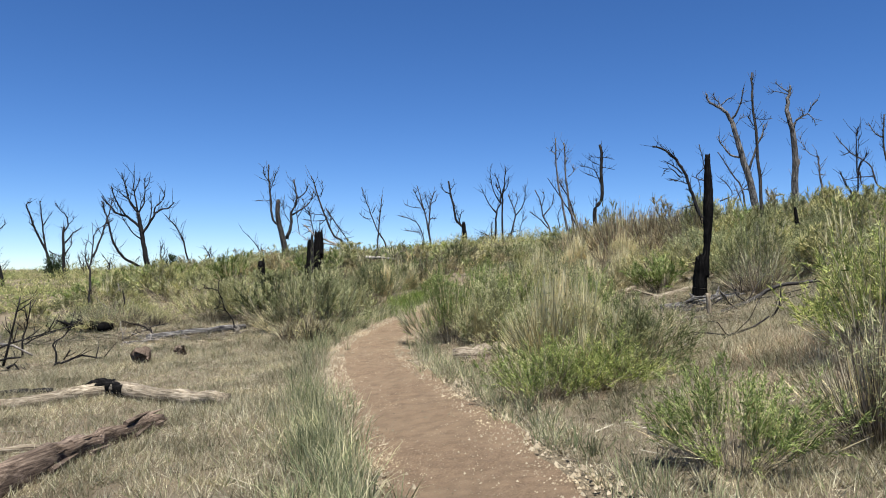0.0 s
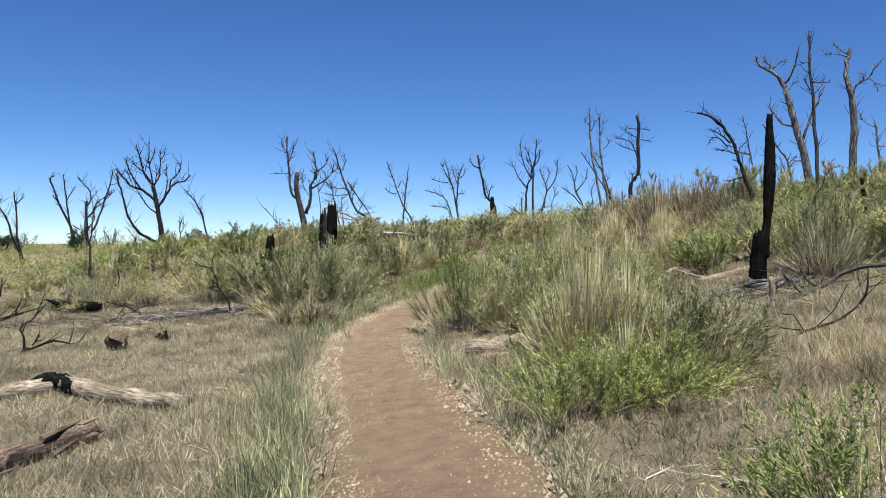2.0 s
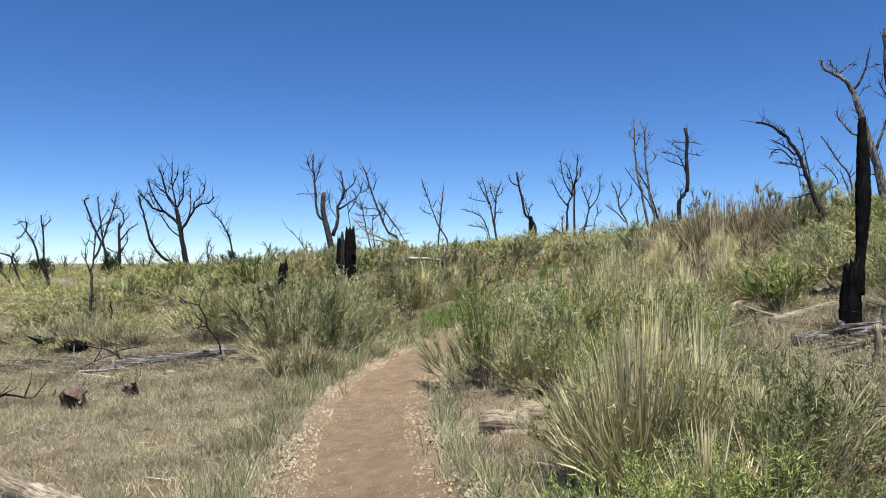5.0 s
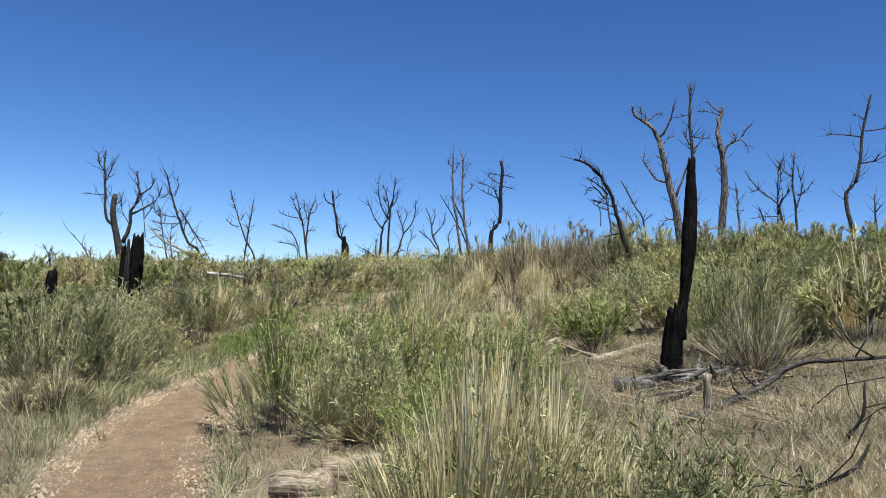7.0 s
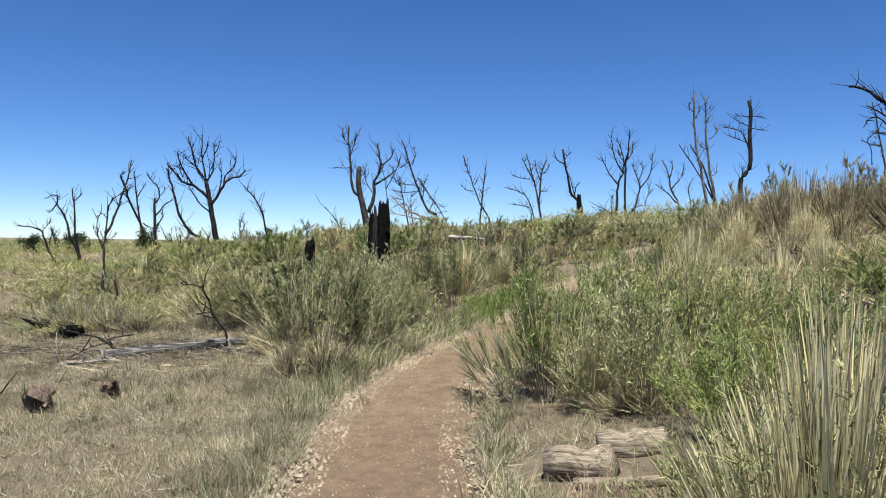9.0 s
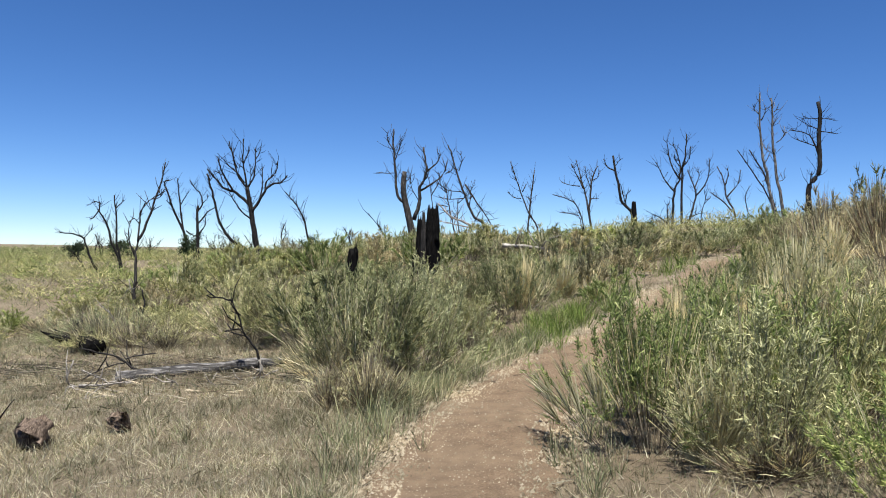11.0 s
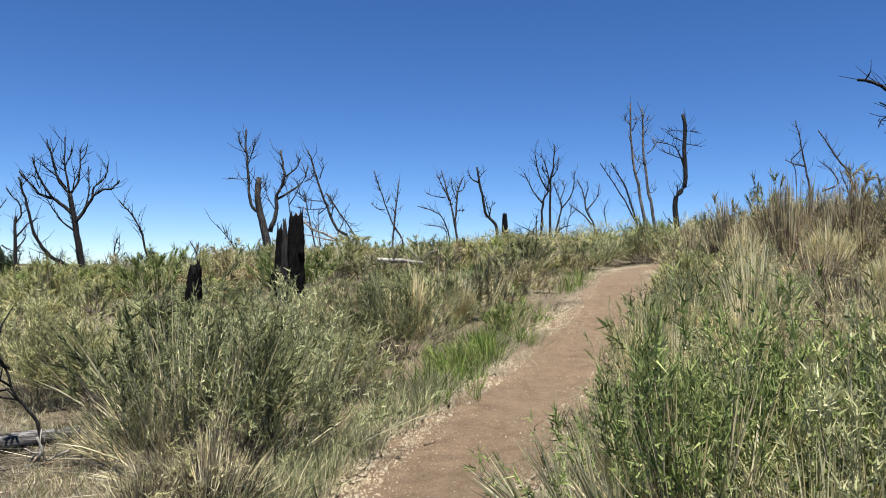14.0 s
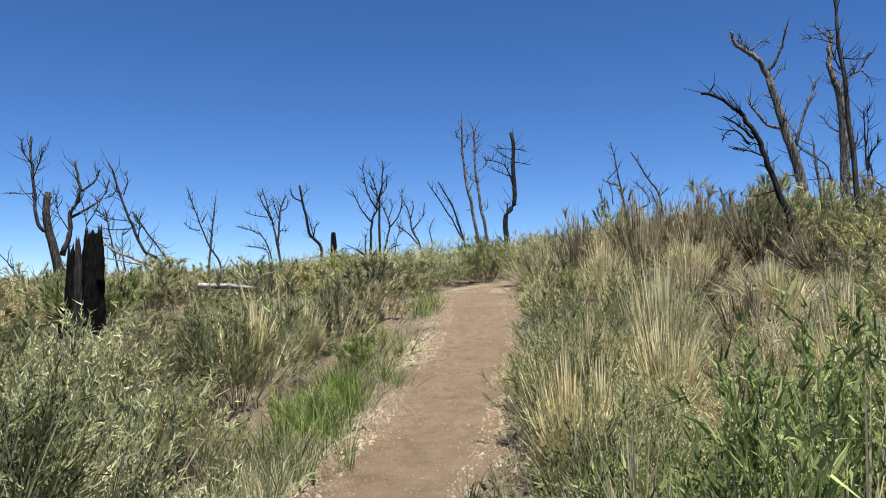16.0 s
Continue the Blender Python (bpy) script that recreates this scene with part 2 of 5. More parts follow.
def tube(bm, pts, radii, sides=7, rough=0.12, close=True, jag=0.0):
    """A knotty round limb along pts."""
    rings, up = [], Vector((0.31, 0.2, 0.93))
    ridge = [1 + rough * random.uniform(-1, 1) for _ in range(sides)]
    for i, p in enumerate(pts):
        d = (pts[min(i + 1, len(pts) - 1)] - pts[max(i - 1, 0)]).normalized()
        u = d.cross(up if abs(d.dot(up)) < 0.95 else Vector((1, 0, 0))).normalized()
        w = d.cross(u)
        ring = []
        for k in range(sides):
            a = 2 * math.pi * k / sides
            r = radii[i] * ridge[k] * (1 + 0.22 * rough * random.uniform(-1, 1))
            ring.append(bm.verts.new(p + (u * math.cos(a) + w * math.sin(a)) * r))
        rings.append(ring)
    for a, b in zip(rings, rings[1:]):
        for k in range(sides):
            bm.faces.new((a[k], a[(k + 1) % sides], b[(k + 1) % sides], b[k]))
    for v in rings[-1]:
        v.co += (pts[-1] - pts[-2]).normalized() * random.uniform(-jag, jag * 0.4)
    if close:
        bm.faces.new(rings[0][::-1])
        bm.faces.new(rings[-1])


def finish(name, bm, mat, smooth=True):
    me = bpy.data.meshes.new(name)
    bm.normal_update()
    bm.to_mesh(me)
    bm.free()
    me.materials.append(mat)
    if smooth:
        me.polygons.foreach_set("use_smooth", np.ones(len(me.polygons), dtype=bool))
    return me


def smooth_path(pts, n=4):
    return [Vector(p) for p in curve_line(np.array(pts, float), n)]


# ---- ground, trail ----
def spread(lo, hi, step, far):
    """Even steps inside, widening steps out to the horizon."""
    mid = list(np.arange(lo, hi + step / 2, step))
    grow, s = [], step
    while not grow or grow[-1] < far:
        s *= 1.35
        grow.append((grow[-1] if grow else 0) + s)
    return np.array([lo - g for g in grow[::-1]] + mid + [hi + g for g in grow])


gx, gy = spread(-16, 18, 0.4, 2500), spread(-8, 44, 0.4, 2500)
GX, GY = np.meshgrid(gx, gy)
GZ = land(GX, GY)
dist_t, _ = off_trail(GX.ravel(), GY.ravel())
GZ = GZ - 0.05 * (dist_t.reshape(GZ.shape) < 0.75)
nx, ny = len(gx), len(gy)
idx = np.arange(nx * ny).reshape(ny, nx)
quads = np.stack([idx[:-1, :-1], idx[:-1, 1:], idx[1:, 1:], idx[1:, :-1]], -1).reshape(-1, 4)
ground = new("ground", mesh_of("ground", np.stack([GX, GY, GZ], -1).reshape(-1, 3).tolist(), quads.tolist(), M_GROUND, True))
tagged(ground, "dry tan earth with pale litter and thin grass", "ground", kind="structure")

tv, tf, cols = [], [], 15
tang = np.gradient(LINE, axis=0)
tang /= np.linalg.norm(tang, axis=1, keepdims=True)
for i, (p, t) in enumerate(zip(LINE, tang)):
    half = 0.71 + 0.07 * math.sin(i * 0.31) + 0.05 * math.sin(i * 0.83 + 1)
    for k in range(cols):
        s = 2 * k / (cols - 1) - 1
        x, y = p[0] + t[1] * s * half, p[1] - t[0] * s * half
        up = 0.03 - 0.045 * (1 - s * s) * 0.3 - (0.09 if abs(s) == 1 else 0) + random.uniform(-0.002, 0.002)
        tv.append((x, y, float(land(x, y)) + up))
for i in range(len(LINE) - 1):
    for k in range(cols - 1):
        a = i * cols + k
        tf.append((a, a + 1, a + cols + 1, a + cols))
trail = new("trail", mesh_of("trail", tv, tf, M_TRAIL, True))
tagged(trail, "narrow footpath of packed reddish-brown dirt", "path", kind="structure")


def gravel(n):
    """Loose angular stones, thickest along both edges of the trail."""
    k = rng.integers(60, len(LINE) - 30, n)
    edge = rng.choice([-1, 1], n, p=[0.70, 0.30]) * np.abs(rng.normal(0.66, 0.17, n))
    edge = np.where(rng.random(n) < 0.28, rng.uniform(-0.6, 0.6, n), edge)
    j = rng.uniform(0, 1, n)[:, None]
    p = LINE[k] * (1 - j) + LINE[k + 1] * j
    x, y = p[:, 0] + tang[k, 1] * edge, p[:, 1] - tang[k, 0] * edge
    size = rng.gamma(2.2, 0.0032, n) + 0.0045
    size = np.where(np.abs(edge) < 0.42, size * 0.42, size)
    c = np.stack([x, y, land(x, y) + 0.022 + size * 0.2], -1)
    octa = np.array([(1, 0, -0.5), (0, 1, -0.5), (-1, 0, -0.5), (0, -1, -0.5), (0.1, 0.1, 0.7)])
    v = octa[None] * rng.uniform(0.6, 1.3, (n, 5, 1)) * size[:, None, None]
    a = rng.uniform(0, 6.28, n)
    ca, sa = np.cos(a)[:, None], np.sin(a)[:, None]
    v = np.stack([v[:, :, 0] * ca - v[:, :, 1] * sa, v[:, :, 0] * sa + v[:, :, 1] * ca, v[:, :, 2]], -1) + c[:, None]
    f = np.array([(0, 1, 4), (1, 2, 4), (2, 3, 4), (3, 0, 4)])
    faces = (f[None] + (np.arange(n) * 5)[:, None, None]).reshape(-1, 3)
    return mesh_of("gravel", v.reshape(-1, 3).tolist(), faces.tolist(), M_GRAVEL)


tagged(new("gravel", gravel(48000)), "loose pale brown gravel along the edges of the trail", "gravel", kind="stuff")

# ---- grass ----
def tufts(x, y, per, height, spreadness, width, lean=0.5):
    """Blades round tuft centres."""
    n = len(x) * per
    cx, cy = np.repeat(x, per), np.repeat(y, per)
    a, r = rng.uniform(0, 6.283, n), np.abs(rng.normal(0, 1, n))
    px, py = cx + np.cos(a) * r * spreadness, cy + np.sin(a) * r * spreadness
    base = np.stack([px, py, land(px, py) - 0.01], -1)
    d = np.stack([np.cos(a) * r * lean + rng.normal(0, 0.22, n), np.sin(a) * r * lean + rng.normal(0, 0.22, n), np.ones(n)], -1)
    h = np.repeat(height, per) * rng.uniform(0.45, 1.15, n)
    return base, d, h, width * rng.uniform(0.6, 1.4, n), rng.uniform(0, 1.2, n)


def scatter(n, x0, x1, y0, y1, keep):
    x, y = rng.uniform(x0, x1, n), rng.uniform(y0, y1, n)
    d, s = off_trail(x, y)
    k = rng.random(n) < keep(x, y, d * s)
    return x[k], y[k]


def patchy(x, y, f, ph=0.0):
    return 0.5 + 0.5 * np.sin(f * x + ph + 1.3 * np.sin(f * 0.7 * y)) * np.sin(f * 0.9 * y - ph + 1.1 * np.sin(f * 0.6 * x))


def by_blocks(x, y):
    return ((x - 0.55) ** 2 / 0.6 + (y - 11.55) ** 2 / 0.5) < 1


def clearing(x, y):
    """Bare, littered ground round the charred snag."""
    return np.exp(-(((x - 4.9) / 2.2) ** 2 + ((y - 14.3) / 3.0) ** 2))


def grass_object(name, sets, mat, label, plain=False):
    cat = [np.concatenate(c) for c in zip(*sets)]
    tagged(new(name, blades_mesh(name, *cat, mat, plain)), label, "grass", kind="stuff")


def in_sight(x, y):
    """The strip of meadow on both sides of the walk."""
    return (x > -0.62 * y - 1.0) & (x < np.maximum(0.62 * y + 1.4, 1.45 * (y - 5.6) + 0.6)) & (y > 2.5)


x, y = scatter(105000, -13, 11, 2, 23, lambda x, y, d: (np.abs(d) > 0.74) * in_sight(x, y) * ~by_blocks(x, y) * (1 - 0.55 * ((d > 0.9) & (y > 12.5) & (x < 3.4) | (y > 16.8))) * (0.45 + 0.55 * patchy(x, y, 1.3)) * (1 - 0.6 * clearing(x, y)))
near_grass = tufts(x, y, 12, 0.09 + 0.16 * patchy(x, y, 0.9, 1.0) + 0.10 * (x > 3.2), 0.05, 0.0065, 0.6)
x, y = scatter(12000, -28, 28, 14, 50, lambda x, y, d: (np.abs(d) > 0.85) * 0.8)
far_grass = tufts(x, y, 9, 0.16 + 0.16 * patchy(x, y, 0.5), 0.10, 0.016, 0.6)
x, y = scatter(56000, -22, 20, -14, 26, lambda x, y, d: (np.abs(d) > 0.85) * ~in_sight(x, y) * (0.45 + 0.55 * patchy(x, y, 0.8)))
around = tufts(x, y, 6, 0.12 + 0.16 * patchy(x, y, 0.9, 1.0), 0.08, 0.013, 0.6)
grass_object("dry_grass", [near_grass, around], M_DRY, "dry tan grass in thin tufts on bare soil", True)
grass_object("hill_grass", [far_grass], M_HILL, "olive and tan grass between the shrubs", True)
x, y = scatter(9000, 0, 6, 6, 14, lambda x, y, d: (np.abs(d) > 0.9) * np.maximum(np.exp(-((x - 3.4) / 0.9) ** 2 - ((y - 8.6) / 1.2) ** 2), 0.8 * np.exp(-((x - 0.45) / 0.3) ** 2 - ((y - 10.7) / 0.6) ** 2)))
grass_object("reddish_grass", [tufts(x, y, 11, 0.10 + 0.12 * patchy(x, y, 2.0), 0.05, 0.006, 0.5)], M_RED, "reddish dry grass in a low patch", True)
x, y = scatter(9000, -4, 3, 1, 21, lambda x, y, d: np.where(d < 0, (1 - 0.75 * ((y > 9.6) & (y < 14.6))) * np.exp(-((d + 0.98) / 0.26) ** 2), 0.7 * np.exp(-((d - 0.92) / 0.22) ** 2)) * ~by_blocks(x, y) * (0.35 + 0.65 * patchy(x, y, 1.1, 2.0)))
xl, yl = scatter(4000, -3.5, 0.5, 4, 17.5, lambda x, y, d: np.exp(-((d + 1.02) / 0.24) ** 2) * np.maximum(np.exp(-((y - 7.2) / 2.4) ** 2), np.exp(-((y - 15.6) / 0.9) ** 2)))
grass_object("green_grass", [tufts(xl, yl, 13, 0.34 + 0.18 * patchy(xl, yl, 1.4, 0.3), 0.05, 0.006, 0.22), tufts(x, y, 16, 0.24 + 0.20 * patchy(x, y, 1.1, 2.0), 0.05, 0.006, 0.28)], M_FRINGE, "grey-green grass standing along the edge of the trail")
x, y = scatter(5000, -3, 4, 17, 27, lambda x, y, d: np.where(d < 0, np.exp(-((d + 1.0) / 0.28) ** 2), 0) * (0.15 * (patchy(x, y, 1.7, 0.5) > 0.5) + np.exp(-((y - 19.3) / 0.9) ** 2)))
grass_object("fresh_grass", [tufts(x, y, 20, 0.44 + 0.0 * x, 0.06, 0.007, 0.3)], M_FRESH, "fresh bright green grass beside the trail")


def litter(n, x0, x1, y0, y1, keep, size, mat, name, label):
    x, y = scatter(n, x0, x1, y0, y1, keep)
    a = rng.uniform(0, 6.283, len(x))
    base = np.stack([x, y, land(x, y) + 0.015], -1)
    d = np.stack([np.cos(a), np.sin(a), rng.uniform(-0.02, 0.22, len(x))], -1)
    me = blades_mesh(name, base, d, size * rng.gamma(3, 0.33, len(x)), np.full(len(x), 0.008), np.zeros(len(x)), mat)
    tagged(new(name, me), label, "litter", kind="stuff")


litter(26000, -9, 9, 0, 20, lambda x, y, d: (np.abs(d) > 0.62) * (0.35 + 0.65 * clearing(x, y)), 0.14, M_LITTER, "litter", "dead stalks and twigs lying on the soil")

litter(5200, 2.5, 8, 11, 18, lambda x, y, d: clearing(x, y) ** 1.2, 0.42, M_TWIG, "twig_litter", "grey and dark twigs strewn round the snag")
litter(3200, -9.5, -3, 15.2, 18, lambda x, y, d: np.exp(-((y - 16.7 + 0.15 * (x + 5)) / 0.5) ** 2), 0.5, M_TWIG, "twig_litter", "dark and grey twigs heaped along the long log")
litter(1500, -9, -3, 14.5, 18, lambda x, y, d: np.exp(-((y - 16.3) / 0.7) ** 2), 0.34, M_LITTER, "dead_twigs", "bleached twigs strewn along the long log")

# ---- shrubs ----
def shrub_meshes(kind, h, r, stems, leaves, leaf_len, leaf_w, upright, stem_mat, leaf_mat, stem_w=0.006, seed=0, loose=0.5, limbs=15, toward=None):
    """Many wiry stems fanning from one root, gathered in limbs, with narrow leaves on their upper parts."""
    global rng
    keep_rng, rng = rng, np.random.default_rng(100 + seed)
    limb_a, limb_t = rng.uniform(0, 6.283, limbs), np.sqrt(rng.uniform(0.0, 1.0, limbs))
    limb_h, mine = rng.uniform(0.80, 1.14, limbs), rng.integers(0, limbs, stems)
    a = limb_a[mine] + rng.normal(0, 0.30, stems)
    tilt = np.clip(limb_t[mine] + rng.normal(0, 0.13, stems), 0.02, 1.0)
    if toward is not None:
        a, tilt = rng.normal(toward, 0.32, stems), rng.uniform(0.45, 1.0, stems)
    lobes = 1 + 0.16 * np.sin(3 * a + seed) + 0.12 * np.sin(5 * a + 2 * seed)
    root = np.stack([np.cos(a) * tilt * r * 0.28, np.sin(a) * tilt * r * 0.28, np.full(stems, -0.03)], -1) + rng.normal(0, 0.02, (stems, 3)) * (1, 1, 0)
    reach = tilt * r * lobes * rng.uniform(0.75, 1.12, stems)
    top = h * (1 - 0.55 * tilt ** 2.2) * rng.uniform(0.66, 1.08, stems) * lobes ** 0.5 * limb_h[mine]
    tip = np.stack([np.cos(a) * reach, np.sin(a) * reach, top], -1) + rng.normal(0, 0.03, (stems, 3))
    ctrl = root * 0.45 + tip * 0.55 + np.stack([np.cos(a) * reach * 0.18, np.sin(a) * reach * 0.18, -top * 0.02], -1) * (1 - upright)
    def at(s):
        s = s[:, None]
        return root * (1 - s) ** 2 + ctrl * 2 * s * (1 - s) + tip * s ** 2
    def along(s):
        s = s[:, None]
        return (ctrl - root) * 2 * (1 - s) + (tip - ctrl) * 2 * s
    side = np.cross(tip - root, rng.normal(size=(stems, 3)))
    side /= np.linalg.norm(side, axis=1, keepdims=True)
    v = []
    for s, w in ((0, 1.0), (0.35, 0.85), (0.7, 0.75), (1.0, 0.4)):
        c = at(np.full(stems, s))
        v += [c - side * stem_w * w * 0.5, c + side * stem_w * w * 0.5]
    v = np.stack(v, 1).reshape(-1, 3)
    k = np.arange(stems) * 8
    f = np.concatenate([np.stack([k + q, k + q + 1, k + q + 3, k + q + 2], 1) for q in (0, 2, 4)])
    stem_me = mesh_of(kind + "_stems", v.tolist(), f.tolist(), stem_mat)
    m = 130 if kind.startswith("mid") else 220
    pick = rng.integers(0, stems, m)
    b = root[pick] * 0.25 + ctrl[pick] * 0.5 + tip[pick] * 0.25
    shoot_me = blades_mesh(kind + "_shoots", b, tip[pick] - b + rng.normal(0, 0.05, (m, 3)), np.linalg.norm(tip[pick] - b, axis=1) * rng.uniform(1.0, 1.3, m), stem_w * rng.uniform(0.9, 1.7, m), rng.uniform(0, 0.25, m), M_SHOOT)
    leaf_me = None
    if leaves:
        sprigs = max(leaves // 16, 1)
        pick = rng.integers(0, stems, sprigs)
        q = (1 - 0.62 * rng.uniform(0, 1, sprigs) ** 1.4)[:, None]
        foot = root[pick] * (1 - q) ** 2 + ctrl[pick] * 2 * q * (1 - q) + tip[pick] * q ** 2
        d = (ctrl - root)[pick] * 2 * (1 - q) + (tip - ctrl)[pick] * 2 * q
        d /= np.linalg.norm(d, axis=1, keepdims=True)
        d = d + rng.normal(0, 0.42, (sprigs, 3)) + (0, 0, 0.35)
        d /= np.linalg.norm(d, axis=1, keepdims=True)
        long = rng.uniform(0.10, 0.22, sprigs)[:, None]
        own = rng.integers(0, sprigs, leaves)
        base = foot[own] + d[own] * long[own] * (rng.uniform(0, 1, leaves)[:, None]) + rng.normal(0, 0.006, (leaves, 3))
        d = d[own] + rng.normal(0, loose, (leaves, 3))
        leaf_me = blades_mesh(kind + "_leaves", base, d, leaf_len * rng.uniform(0.5, 1.5, leaves), leaf_w * rng.uniform(0.7, 1.3, leaves), rng.uniform(0, 0.6, leaves), leaf_mat, True)
    rng = keep_rng
    return stem_me, leaf_me, shoot_me


# near: fine; mid: coarser, for the hillside
SHRUB = {}
for s in range(3):
    SHRUB["green", s] = shrub_meshes("green", 0.95, 0.78, 150, 9800, 0.049, 0.0096, 0.5, M_TWIG, M_LEAF["green"], 0.005, seed=s, loose=0.42)
    SHRUB["olive", s] = shrub_meshes("olive", 0.9, 0.78, 170, 9000, 0.058, 0.0088, 0.55, M_TWIG, M_LEAF["olive"], 0.005, seed=10 + s, loose=0.36)
    SHRUB["grey", s] = shrub_meshes("grey", 0.85, 0.8, 160, 9000, 0.050, 0.0096, 0.45, M_TWIG, M_LEAF["grey"], 0.005, seed=20 + s, loose=0.45)
    SHRUB["tan", s] = shrub_meshes("tan", 0.9, 0.75, 360, 5600, 0.110, 0.0070, 0.6, M_STRAW, M_LEAF["tan"], 0.006, seed=30 + s, loose=0.3)
    SHRUB["twiggy", s] = shrub_meshes("twiggy", 0.8, 0.8, 560, 1800, 0.065, 0.007, 0.3, M_TWIG, M_LEAF["grey"], 0.006, seed=40 + s)
    for q, c in enumerate(("green", "olive", "grey", "tan")):
        SHRUB["mid_" + c, s] = shrub_meshes("mid_" + c, 0.95, 0.70, 70, 3100, 0.108, 0.0178, 0.55, M_TWIG if c != "tan" else M_STRAW, M_LEAF[c], 0.009, seed=50 + s + 5 * q, loose=0.34, limbs=11)
for s in range(2):
    SHRUB["brush", s] = shrub_meshes("brush", 0.95, 0.72, 560, 1500, 0.07, 0.010, 0.45, M_BROWN, M_LEAF["tan"], 0.0085, seed=80 + s)
SHRUB["straw", 0] = shrub_meshes("straw", 1.14, 0.74, 1600, 3600, 0.052, 0.008, 0.95, M_STRAW, M_LEAF["olive"], 0.0105, seed=90, limbs=45)
SHRUB["straw", 1] = shrub_meshes("straw", 1.05, 0.50, 680, 1500, 0.06, 0.007, 1.0, M_STRAW, M_LEAF["olive"], 0.0105, seed=91, limbs=40)
SHRUB["sprawling", 0] = shrub_meshes("sprawling", 1.02, 0.95, 9, 480, 0.050, 0.009, 0.3, M_TWIG, M_LEAF["green"], 0.006, seed=95, toward=2.9)

SHRUB_LABEL = {"sprawling": "green shrub with long branches sprawling over the trail", "green": "bushy green shrub with narrow leaves on wiry stems", "olive": "olive-green shrub with dry yellowish shoots",
               "grey": "grey-green shrub, broad and rounded, with pale leaves", "tan": "dry tan shrub with straw-coloured shoots",
               "twiggy": "half-dead shrub of bare grey twigs", "brush": "dry brown shrub of dense bare twigs, dark at its base", "straw": "tall clump of yellow straw stalks above green leaves"}
MASTER = {}


def shrub(kind, s, x, y, size=1.0, tall=1.0, turn=0.0):
    base = kind.replace("mid_", "")
    m = pose(x, y, float(land(x, y)), 0, 0, turn)
    key = (kind, s)
    if key not in MASTER:
        ob = new("shrub")
        ob.empty_display_size = 0.1
        stem_me, leaf_me, shoot_me = SHRUB[key]
        tagged(part("stem_fan", stem_me, ob), kind="stuff")
        tagged(part("dry_growth", shoot_me, ob), kind="stuff")
        if leaf_me:
            tagged(part("foliage", leaf_me, ob), kind="stuff")
        tagged(ob, SHRUB_LABEL[base], "shrub", base + " shrubs")
        MASTER[key] = ob
        ob.matrix_basis = m
    else:
        ob = copy_thing(MASTER[key], m)
    ob.scale = (size, size, size * tall)
    return ob


